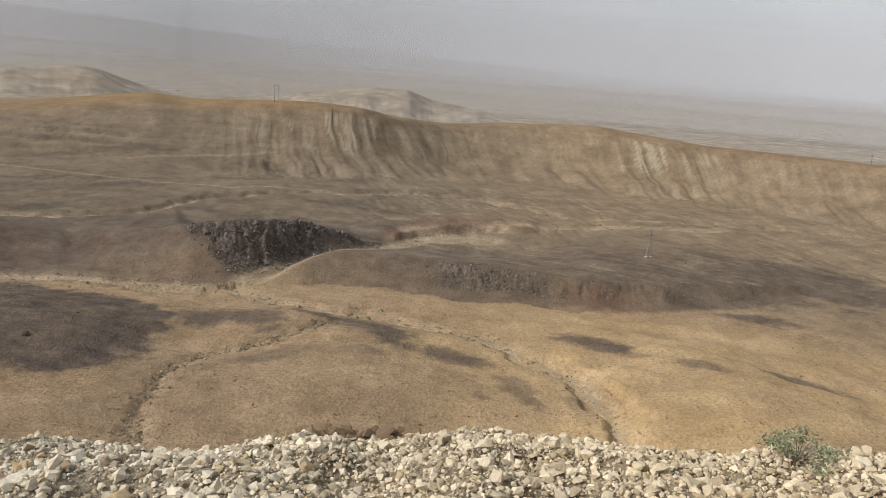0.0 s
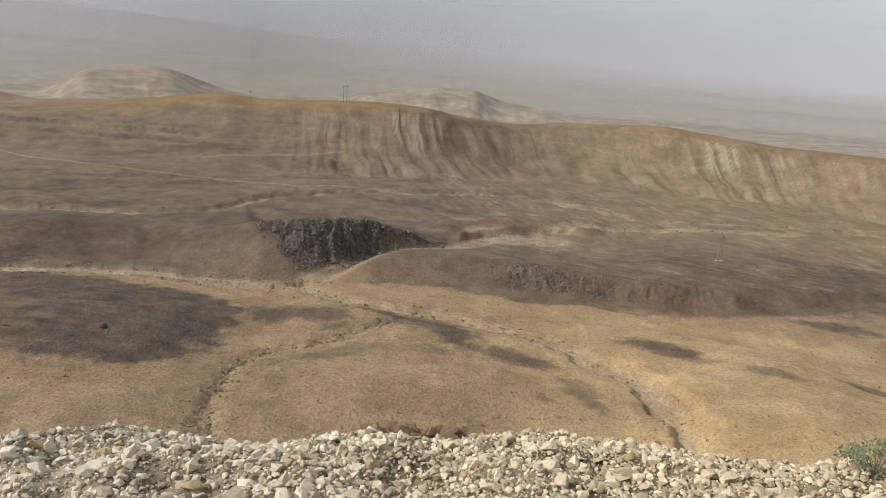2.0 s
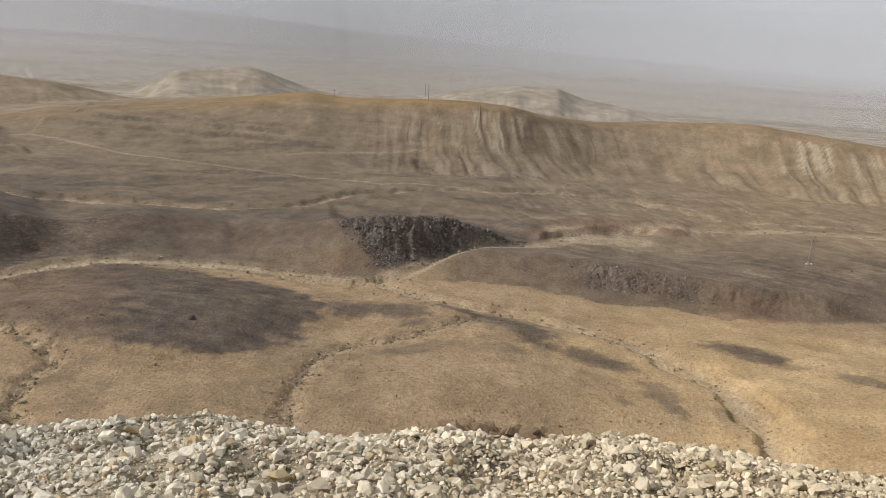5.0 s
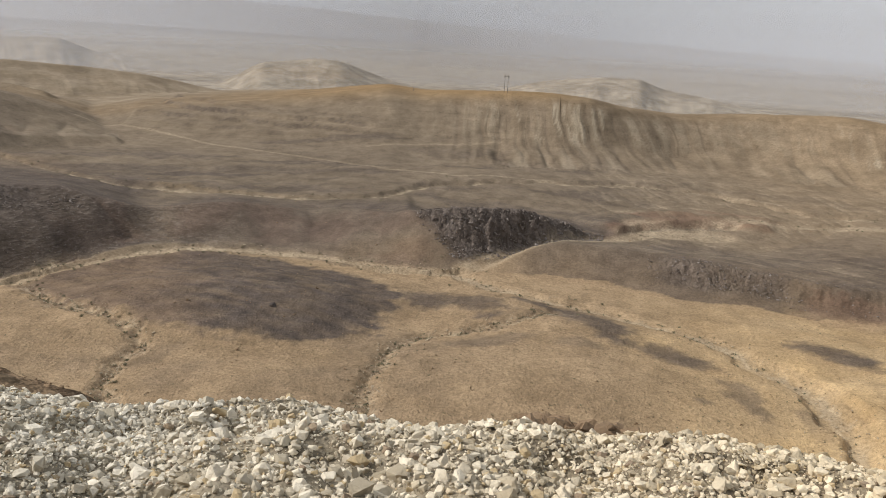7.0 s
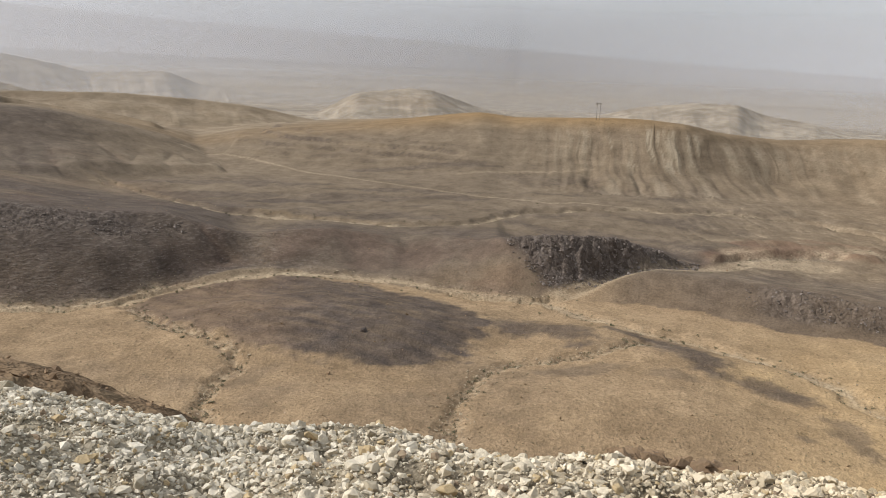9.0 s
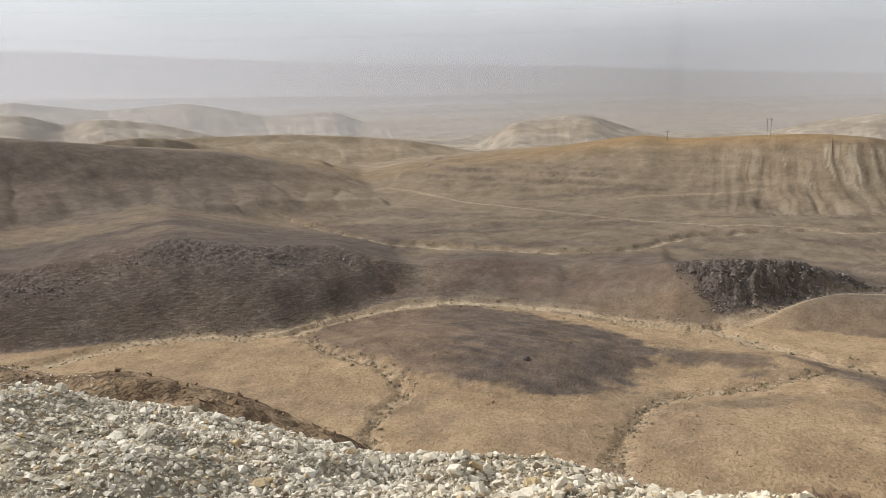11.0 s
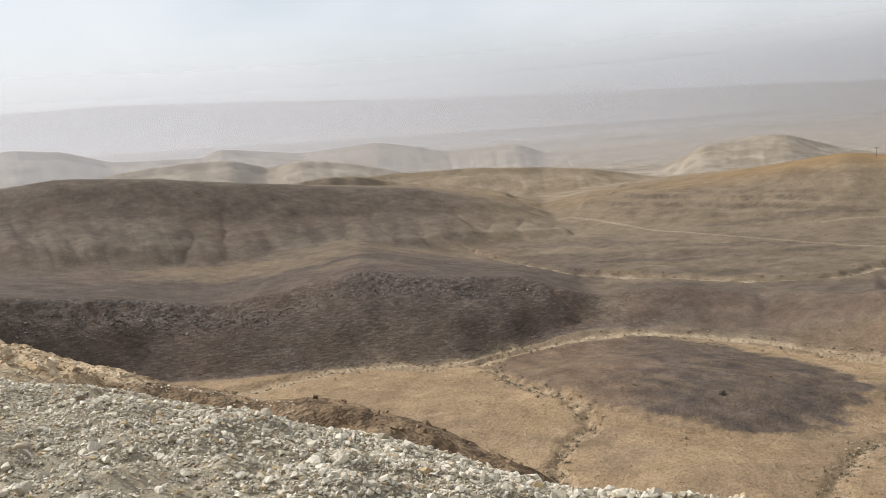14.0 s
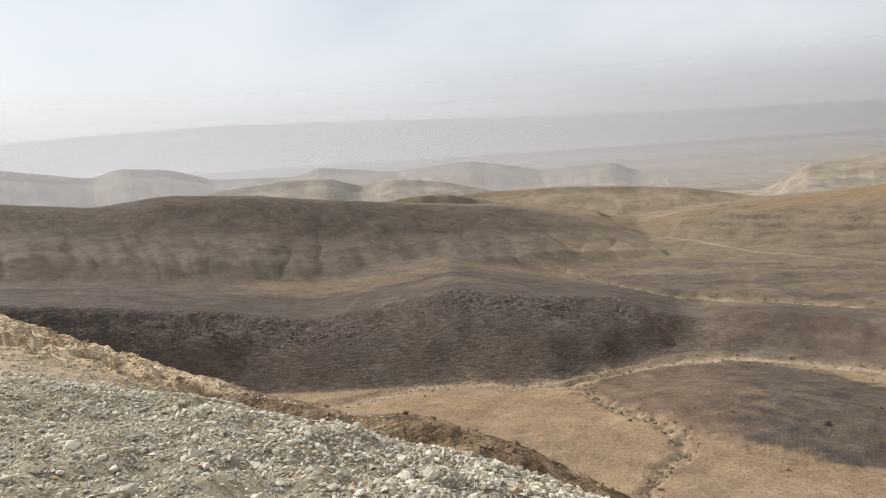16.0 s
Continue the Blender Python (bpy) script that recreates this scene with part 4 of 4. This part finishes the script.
# ---- building helpers ----
def mesh_from(name, verts, faces, material, smooth_on=False):
    me = bpy.data.meshes.new(name)
    verts, faces = np.asarray(verts, np.float32), np.asarray(faces, np.int32)
    k = faces.shape[1]
    me.vertices.add(len(verts)), me.loops.add(faces.size), me.polygons.add(len(faces))
    me.vertices.foreach_set("co", verts.ravel())
    me.loops.foreach_set("vertex_index", faces.ravel())
    me.polygons.foreach_set("loop_start", np.arange(0, faces.size, k, dtype=np.int32))
    me.update(calc_edges=True)
    me.polygons.foreach_set("use_smooth", np.full(len(faces), smooth_on))
    me.materials.append(material)
    return me


def part(name, bm, material, parent=None, label=""):
    me = bpy.data.meshes.new(name)
    bm.to_mesh(me)
    bm.free()
    me.materials.append(material)
    ob = new(name, me)
    if parent:
        ob.parent = parent
    return tagged(ob, label)


def bar(bm, a, b, ra, rb=None, sides=8):
    """A tapered round bar from a to b, added to bm."""
    a, b = Vector(a), Vector(b)
    q = (b - a).to_track_quat("Z", "Y")
    ring = []
    for p, rad in ((a, ra), (b, ra if rb is None else rb)):
        ring.append([bm.verts.new(p + q @ Vector((rad * math.cos(2 * math.pi * i / sides), rad * math.sin(2 * math.pi * i / sides), 0))) for i in range(sides)])
    for i in range(sides):
        j = (i + 1) % sides
        bm.faces.new((ring[0][i], ring[0][j], ring[1][j], ring[1][i]))
    bm.faces.new(ring[0][::-1]), bm.faces.new(ring[1])


def box(bm, c, s):
    m = Matrix.Translation(c) @ Matrix.Diagonal((*s, 1))
    bmesh.ops.create_cube(bm, size=1, matrix=m)


# ---- the ground: one sheet out to the horizon ----
def spread(*runs):
    out = []
    for a, b, k in runs:
        n = max(2, int(math.log(b / a) / k))
        out += list(a * (b / a) ** (np.arange(n) / n))
    return np.array(out + [runs[-1][1]])


DENSE = np.arange(-87, 35.01, 0.122)
COARSE = np.arange(38, 270, 3.0)
BEARING = np.concatenate([DENSE, COARSE])
RANGE = spread((0.004, 2.0, 0.3), (2.0, 26, 0.012), (26, 150, 0.06), (150, 760, 0.0039), (760, 2600, 0.0068), (2600, 4850, 0.014))
A, D = np.meshgrid(np.radians(BEARING), RANGE)
GX, GY = D * np.sin(A), D * np.cos(A)
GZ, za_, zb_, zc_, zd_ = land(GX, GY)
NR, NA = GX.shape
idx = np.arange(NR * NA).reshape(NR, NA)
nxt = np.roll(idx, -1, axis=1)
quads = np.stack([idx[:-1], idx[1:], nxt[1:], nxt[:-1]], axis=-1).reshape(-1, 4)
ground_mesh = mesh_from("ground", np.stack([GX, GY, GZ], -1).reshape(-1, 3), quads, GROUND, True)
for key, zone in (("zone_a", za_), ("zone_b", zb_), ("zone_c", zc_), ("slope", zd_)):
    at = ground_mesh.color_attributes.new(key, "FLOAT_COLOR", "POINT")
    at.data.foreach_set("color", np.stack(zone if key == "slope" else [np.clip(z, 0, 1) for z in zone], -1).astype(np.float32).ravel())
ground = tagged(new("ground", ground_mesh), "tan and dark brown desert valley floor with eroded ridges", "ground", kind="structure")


def height(x, y):
    return land(np.atleast_1d(np.asarray(x, float)), np.atleast_1d(np.asarray(y, float)), False)


# ---- hanging dust over the plain ----
def veil(name, radius, amount, top):
    a = np.radians(np.arange(-112, 62, 2.0))
    zz = np.array([-140.0, top + 10])
    v = np.array([(radius * math.sin(t), radius * math.cos(t), z) for z in zz for t in a])
    n = len(a)
    fc = [(i, i + 1, n + i + 1, n + i) for i in range(n - 1)]
    ob = new(name, mesh_from(name, v, fc, haze_material(name, amount, top, float(np.interp(radius, [b[0] for b in BASE], [b[1] for b in BASE])) - 2, 0.011 * radius), True))
    return tagged(ob, "thin veil of pale desert dust hanging over the plain", "dust haze", kind="stuff")


for radius, amount, top in ((1140, 0.16, 110), (1700, 0.28, 170), (2500, 0.22, 230), (3400, 0.37, 420), (3950, 0.52, 560)):
    veil("dust_haze", radius, amount, top)


# ---- rubble ----
rng = np.random.default_rng(7)


def rock_shape(seed, n=13, flat=0.75):
    r_ = random.Random(seed)
    bm = bmesh.new()
    for _ in range(n):
        v = Vector((r_.gauss(0, 1), r_.gauss(0, 1), r_.gauss(0, 1))).normalized() * r_.uniform(0.75, 1.0)
        bm.verts.new((v.x * r_.uniform(0.8, 1.1), v.y * 0.85, v.z * flat))
    res = bmesh.ops.convex_hull(bm, input=bm.verts)
    bmesh.ops.delete(bm, geom=[v for v in bm.verts if not v.link_faces], context="VERTS")
    bmesh.ops.triangulate(bm, faces=bm.faces)
    bm.verts.index_update()
    vs = np.array([v.co[:] for v in bm.verts])
    fs = np.array([[v.index for v in f.verts] for f in bm.faces])
    bm.free()
    return vs, fs


SHAPES = [rock_shape(s, 12 + s % 4, 0.62 + 0.06 * (s % 6)) for s in range(18)]
CHIPS = [rock_shape(40 + s, 8 + s % 2, 0.55 + 0.05 * (s % 6)) for s in range(14)]


def turn_matrices(n):
    q = rng.normal(size=(n, 4))
    q /= np.linalg.norm(q, axis=1)[:, None]
    w, x, y, z = q.T
    return np.stack([1 - 2 * (y * y + z * z), 2 * (x * y - z * w), 2 * (x * z + y * w), 2 * (x * y + z * w), 1 - 2 * (x * x + z * z), 2 * (y * z - x * w),
                     2 * (x * z - y * w), 2 * (y * z + x * w), 1 - 2 * (x * x + y * y)], -1).reshape(n, 3, 3)


def strew(name, x, y, size, material, sink=0.25, shapes=None):
    """Stones of the given half sizes, joined into one mesh, lying on the ground."""
    z = height(x, y) + size * (0.55 - sink)
    shapes = shapes or SHAPES
    kind, R = rng.integers(0, len(shapes), len(x)), turn_matrices(len(x))
    V, F, off = [], [], 0
    for k, (vs, fs) in enumerate(shapes):
        pick = np.nonzero(kind == k)[0]
        if not len(pick):
            continue
        p = np.einsum("nij,vj->nvi", R[pick], vs) * size[pick][:, None, None]
        p[..., 2] *= 0.8
        p += np.stack([x[pick], y[pick], z[pick]], -1)[:, None, :]
        V.append(p.reshape(-1, 3))
        F.append((fs[None] + (off + np.arange(len(pick)) * len(vs))[:, None, None]).reshape(-1, 3))
        off += len(pick) * len(vs)
    return new(name, mesh_from(name, np.concatenate(V), np.concatenate(F), material))


def on_bank(n, a0, a1, r0, r1):
    a = rng.uniform(a0, a1, n)
    e = table(a, LIP, 1)
    q = np.sqrt(rng.uniform(0, 1, n)) * (np.minimum(e + r1, 30) - r0) + r0
    x, y = q * np.sin(np.radians(a)), q * np.cos(np.radians(a))
    keep = rng.uniform(0, 1, n) > 0.6 * bare_soil(x, y, a)
    return x[keep], y[keep], a[keep], q[keep]


x_, y_, a_, q_ = on_bank(42000, -92, 38, 2.6, 0.35)
west_fine = smooth(-30, -66, a_)
s_ = np.exp(rng.normal(math.log(0.0185), 0.58, len(x_))) * (1 - 0.30 * west_fine)
tagged(strew("loose_rubble", x_, y_, np.clip(s_, 0.008, 0.10), STONE), "loose angular pale limestone rubble covering the near bank", "rubble", kind="stuff")
x_, y_, a_, q_ = on_bank(34000, -90, -36, 3.4, 0.5)
s_ = np.exp(rng.normal(math.log(0.0185), 0.5, len(x_)))
tagged(strew("limestone_chips", x_, y_, np.clip(s_, 0.008, 0.07), STONE, 0.4, CHIPS), "flat pale limestone chips strewn over the western slope", "rubble", kind="stuff")
x_, y_, a_, q_ = on_bank(14000, -92, 38, 2.6, 0.1)
tagged(strew("fine_gravel", x_, y_, rng.uniform(0.006, 0.017, len(x_)), STONE, 0.3, CHIPS), "fine pale limestone chips between the larger stones", "gravel", kind="stuff")

block_meshes = []
for k, (vs, fs) in enumerate(SHAPES[:12]):
    block_meshes.append(mesh_from("stone", vs, fs, STONE_ONE))
x_, y_, a_, q_ = on_bank(240, -88, 34, 3.2, -0.05)
s_ = rng.uniform(0.032, 0.058, len(x_)) * (1 - 0.35 * smooth(-35, -60, a_))
for k, (px, py, pz, ps) in enumerate(zip(x_, y_, height(x_, y_), s_)):
    ob = new("stone", block_meshes[k % 12])
    ob.matrix_world = pose(px, py, pz + ps * 0.3, rng.uniform(-25, 25), rng.uniform(-25, 25), rng.uniform(0, 360)) @ Matrix.Diagonal((ps, ps, ps * 0.85, 1))
    tagged(ob, "angular block of cream limestone lying in rubble", "stone", "stones on the bank")


# ---- power line on the ridge ----
def at(az, r):
    x, y = r * math.sin(radians(az)), r * math.cos(radians(az))
    return x, y, float(height(x, y)[0])


def power_pole(az, r, tall, turn, masts=(0.0,), arm=3.4):
    x, y, z = at(az, r)
    base = new("power_pole")
    base.matrix_world = pose(x, y, z - 0.3, 0, 0, turn)
    for mx in masts:
        bm = bmesh.new()
        bar(bm, (mx, 0, 0), (mx, 0, tall), 0.17, 0.11)
        part("mast", bm, STEEL, base)
        bm = bmesh.new()
        bar(bm, (mx, 0, tall), (mx, 0, tall + 0.5), 0.09, 0.12)
        part("insulator", bm, PORCELAIN, base, "brown porcelain pin insulator")
    bm = bmesh.new()
    box(bm, (0, 0, tall * 0.93), (arm, 0.2, 0.2))
    part("crossarm", bm, STEEL, base)
    for sx in (-1, 1):
        root = masts[0] if sx < 0 else masts[-1]
        bm = bmesh.new()
        bar(bm, (sx * arm * 0.44, 0, tall * 0.93), (root, 0, tall * 0.83), 0.06)
        part("brace", bm, STEEL, base)
        bm = bmesh.new()
        for k in range(4):
            bar(bm, (sx * arm * 0.47, 0, tall * 0.925 - 0.25 * k), (sx * arm * 0.47, 0, tall * 0.925 - 0.25 * k - 0.2), 0.09, 0.13)
        part("insulator", bm, PORCELAIN, base, "brown porcelain insulator string")
    return tagged(base, "dark steel power pole with one crossarm on the ridge" if len(masts) == 1 else "dark two-masted power pole with a wide crossarm on the ridge", "power pole", "power line")


power_pole(-12.05, 662, 14.0, 35, (-1.4, 1.4), 5.2)
power_pole(-18.35, 690, 8.0, 35)
power_pole(26.9, 664, 9.0, 35)


def strain_tower(az, r, tall):
    x, y, z = at(az, r)
    base = new("power_tower")
    base.matrix_world = pose(x, y, z - 0.2, 0, 0, 20)
    for sx in (-1, 1):
        bm = bmesh.new()
        bar(bm, (sx * 1.3, 0, 0), (sx * 0.5, 0, tall), 0.12, 0.08)
        part("leg", bm, GALVANISED, base)
        bm = bmesh.new()
        box(bm, (sx * 1.3, 0, 0.2), (1.3, 1.3, 0.8))
        part("footing", bm, CONCRETE, base, "pale concrete footing")
    for k in range(6):
        a, b = k / 6, (k + 1) / 6
        bm = bmesh.new()
        s = 1 if k % 2 else -1
        bar(bm, (s * (1.3 - 0.8 * a), 0, tall * a), (-s * (1.3 - 0.8 * b), 0, tall * b), 0.06)
        part("brace", bm, GALVANISED, base)
    bm = bmesh.new()
    box(bm, (0, 0, tall * 0.82), (4.6, 0.2, 0.2))
    part("crossarm", bm, GALVANISED, base)
    for sx in (-2.1, 0, 2.1):
        bm = bmesh.new()
        bar(bm, (sx, 0, tall * 0.82), (sx, 0, tall * 0.82 - 1.0), 0.1, 0.13)
        part("insulator", bm, PORCELAIN, base, "brown porcelain insulator string")
    return tagged(base, "two-legged steel power tower on the dark flat", "power tower", "power line")


strain_tower(14.3, 410, 14.5)


# ---- scrub along the washes ----
def leaf_cloud(x, y, z, wide, tall, leaves, size, gen):
    n = leaves
    d = gen.normal(size=(n, 3))
    d /= np.linalg.norm(d, axis=1)[:, None]
    rad = gen.uniform(0.35, 1.0, n) ** 0.6 * (1 + 0.35 * np.sin(3 * np.arctan2(d[:, 1], d[:, 0]) + x))
    c = d * rad[:, None] * np.array([wide, wide, tall]) + np.array([x, y, z + tall * 0.55])
    c[:, 2] = np.maximum(c[:, 2], z + 0.02 * tall)
    u = gen.normal(size=(n, 3))
    u /= np.linalg.norm(u, axis=1)[:, None]
    w = np.cross(u, d)
    w /= np.linalg.norm(w, axis=1)[:, None] + 1e-9
    s = size * gen.uniform(0.6, 1.4, n)[:, None]
    return np.stack([c - u * s, c - w * s * 0.45, c + u * s, c + w * s * 0.45], 1).reshape(-1, 3)


def along(line, n, off):
    p = np.array(line, float)
    L = np.hypot(*np.diff(p, axis=0).T)
    t = np.sort(rng.uniform(0, L.sum(), n))
    c = np.concatenate([[0], np.cumsum(L)])
    x, y = np.interp(t, c, p[:, 0]), np.interp(t, c, p[:, 1])
    return x + rng.normal(0, off, n), y + rng.normal(0, off, n)


spots = [along(WASH_MAIN, 330, 5), along(WASH_GAP, 60, 4), along(WASH_FAR, 260, 6), along(GULLY_A, 150, 2.2), along(GULLY_B, 120, 2.2)]
sx, sy = np.concatenate([s[0] for s in spots]), np.concatenate([s[1] for s in spots])
keep = np.hypot(sx, sy) > 175
sx, sy = sx[keep], sy[keep]
sz = height(sx, sy)
V = [leaf_cloud(a, b, c, w, w * 0.6, 40, w * 0.28, rng) for a, b, c, w in zip(sx, sy, sz, rng.uniform(0.25, 0.8, len(sx)))]
V = np.concatenate(V)
tagged(new("wash_scrub", mesh_from("wash_scrub", V, np.arange(len(V)).reshape(-1, 4), SCRUB)), "low dry grey-green scrub growing along the washes", "scrub", kind="stuff")


# ---- the bush on the bank ----
def bush(az, r, wide, tall):
    x, y, z = at(az, r)
    base = new("bush")
    base.matrix_world = pose(x, y, z)
    gen = np.random.default_rng(3)
    tips = []
    for k in range(16):
        a, t = gen.uniform(0, 2 * math.pi), gen.uniform(0.4, 1.0)
        tip = Vector((wide * t * math.cos(a), wide * t * math.sin(a), tall * gen.uniform(0.45, 1.0)))
        bm = bmesh.new()
        mid = tip * 0.5 + Vector((gen.normal() * 0.02, gen.normal() * 0.02, 0.03))
        bar(bm, (0, 0, 0), mid, 0.006, 0.004, 5)
        bar(bm, mid, tip, 0.004, 0.0015, 5)
        part("branch", bm, BARK, base)
        tips += [tip, mid.lerp(tip, 0.5)]
    V = [leaf_cloud(p.x, p.y, p.z - 0.03, 0.07, 0.045, 50, 0.012, gen) for p in tips]
    V = np.concatenate(V)
    crown = new("foliage", mesh_from("foliage", V, np.arange(len(V)).reshape(-1, 4), LEAF))
    crown.parent = base
    return tagged(base, "small grey-green bush with bare twigs on the rubble", "bush")


bush(25.8, 6.1, 0.33, 0.19)


# ---- boulders and the brown outcrop ----
def boulder(az, r, s, material, label, group=""):
    x, y, z = at(az, r)
    k = int(abs(az * 7 + r * 3)) % len(SHAPES)
    vs, fs = SHAPES[k]
    ob = new("boulder", mesh_from("boulder", vs * s, fs, material))
    ob.matrix_world = pose(x, y, z + 0.25 * s, 10, -8, az * 31)
    return tagged(ob, label, "boulder", group)


boulder(-27.8, 264, 1.7, DARK_BASALT, "lone dark basalt boulder on the low dome")


# strewn stones and dry tufts over the valley floor
n_ = 9000
va, vr = rng.uniform(-66, 34, n_), 185 + 300 * rng.uniform(0, 1, n_) ** 1.3
vx, vy = vr * np.sin(np.radians(va)), vr * np.cos(np.radians(va))
tagged(strew("valley_stones", vx, vy, np.exp(rng.normal(math.log(0.16), 0.5, n_)), BROWN_ROCK, 0.25, CHIPS), "small brown stones strewn over the valley floor", "stones", kind="stuff")
n_ = 2600
va, vr = rng.uniform(-66, 34, n_), 185 + 330 * rng.uniform(0, 1, n_) ** 1.2
vx, vy = vr * np.sin(np.radians(va)), vr * np.cos(np.radians(va))
V = np.concatenate([leaf_cloud(a, b, c, w, w * 0.7, 12, w * 0.4, rng) for a, b, c, w in zip(vx, vy, height(vx, vy), rng.uniform(0.12, 0.4, n_))])
tagged(new("dry_tufts", mesh_from("dry_tufts", V, np.arange(len(V)).reshape(-1, 4), SCRUB)), "scattered dry tufts on the valley floor", "tufts", kind="stuff")


def outcrop(name, az0, az1, r0, z_of, n, size, material, label, seed):
    """A ledge of broken slabs, one mesh."""
    gen = random.Random(seed)
    V, F, off = [], [], 0
    for k in range(n):
        a = az0 + (az1 - az0) * (k + gen.uniform(-0.3, 0.3)) / max(n - 1, 1)
        r = r0 + gen.uniform(-0.35, 0.35)
        vs, fs = SHAPES[gen.randrange(len(SHAPES))]
        m = pose(r * math.sin(radians(a)), r * math.cos(radians(a)), z_of(a, r), gen.uniform(-12, 12), gen.uniform(-12, 12), gen.uniform(0, 360))
        s = size * gen.uniform(0.6, 1.4)
        p = np.array([m @ Vector((v[0] * s, v[1] * s * 0.8, v[2] * s * 0.5)) for v in vs])
        V.append(p), F.append(fs + off)
        off += len(vs)
    ob = new(name, mesh_from(name, np.concatenate(V), np.concatenate(F), material))
    return tagged(ob, label, "rock outcrop")


outcrop("rock_outcrop", -9.2, -1.2, 8.5, lambda a, r: r * math.tan(radians(-25.2)) - random.Random(int(a * 50)).uniform(0.02, 0.32), 110, 0.17, BROWN_ROCK, "brown broken sandstone ledge below the rubble's edge", 5)

sa_, sr_ = rng.uniform(-91, -58, 5000), rng.uniform(10.5, 21.5, 5000)
tagged(strew("bench_chips", sr_ * np.sin(np.radians(sa_)), sr_ * np.cos(np.radians(sa_)), np.exp(rng.normal(math.log(0.025), 0.5, 5000)), STONE, 0.35, CHIPS), "pale chips strewn over the bench below the scarp", "rubble", kind="stuff")
sa_, sr_ = rng.uniform(-90, -66, 700), rng.uniform(19.5, 24.5, 700)
tagged(strew("scarp_blocks", sr_ * np.sin(np.radians(sa_)), sr_ * np.cos(np.radians(sa_)), np.clip(np.exp(rng.normal(math.log(0.06), 0.5, 700)), 0.02, 0.15), ORANGE_ROCK, 0.6, CHIPS), "ochre blocks weathering out of the low scarp", "rubble", kind="stuff")
sa_, sr_ = rng.uniform(-72, -38, 380), rng.uniform(12, 21, 380)
tagged(strew("ledge_stones", sr_ * np.sin(np.radians(sa_)), sr_ * np.cos(np.radians(sa_)), np.clip(np.exp(rng.normal(math.log(0.07), 0.5, 380)), 0.02, 0.18), BROWN_ROCK, 0.5), "brown stones on the eroded ledge", "rubble", kind="stuff")


# ---- talus and cobbles ----
def scatter(name, az0, az1, table_pts, c0, c1, lo, hi, n, size, spread_, cap, material, label, slant=0.0):
    """Blocks between two lines of a slope."""
    a = rng.uniform(az0, az1, n)
    f = rng.uniform(lo, hi, n)
    on = a > az0 + slant * (1 - f)
    a, f, n = a[on], f[on], int(on.sum())
    r = table(a, table_pts, c0, 0.5) * (1 - f) + table(a, table_pts, c1, 0.5) * f
    s = np.clip(np.exp(rng.normal(math.log(size), spread_, n)), 0.1, cap)
    return tagged(strew(name, r * np.sin(np.radians(a)), r * np.cos(np.radians(a)), s, material, 0.45, CHIPS), label, "rocks", kind="stuff")


scatter("cliff_blocks", -18.3, -4.5, BANK, 1, 2, 0.1, 1.03, 1500, 0.5, 0.5, 1.5, BASALT, "dark basalt blocks broken from the cliff", 4.2)
scatter("bank_blocks", -82, -56, BANK, 1, 2, 0.66, 1.03, 1300, 0.45, 0.5, 1.3, BASALT, "grey basalt blocks along the rim of the bank")
scatter("bank_blocks", -56, -40, BANK, 1, 2, 0.80, 1.05, 650, 0.42, 0.5, 1.2, BASALT, "grey basalt blocks along the rim of the bank")
scatter("bank_scree", -82, -36, BANK, 1, 2, 0.02, 0.9, 2600, 0.26, 0.4, 0.6, BASALT, "small dark basalt scree on the bank")
scatter("spur_blocks", -1.5, 8, SPUR, 1, 2, 0.45, 0.98, 350, 0.42, 0.45, 1.1, BASALT, "grey basalt blocks on the face of the spur")
scatter("spur_blocks", 8, 22, SPUR, 1, 2, 0.2, 1.1, 260, 0.36, 0.45, 1.0, BASALT, "dark basalt blocks on the reddish face of the spur")
for name, line_, n_, off_ in (("wash_cobbles", WASH_MAIN, 1700, 3.0), ("gully_cobbles", GULLY_A, 1100, 2.3), ("gully_cobbles", GULLY_B, 1000, 2.3), ("wash_cobbles", WASH_FAR, 500, 3.5), ("wash_cobbles", WASH_GAP, 260, 4.0)):
    cx_, cy_ = along(line_, n_, off_)
    ok_ = np.hypot(cx_, cy_) > 178
    cx_, cy_ = cx_[ok_], cy_[ok_]
    tagged(strew(name, cx_, cy_, np.clip(np.exp(rng.normal(math.log(0.24), 0.5, len(cx_))), 0.08, 0.8), WASH_STONE, 0.35, CHIPS), "pale cobbles lying in the dry wash", "cobbles", kind="stuff")
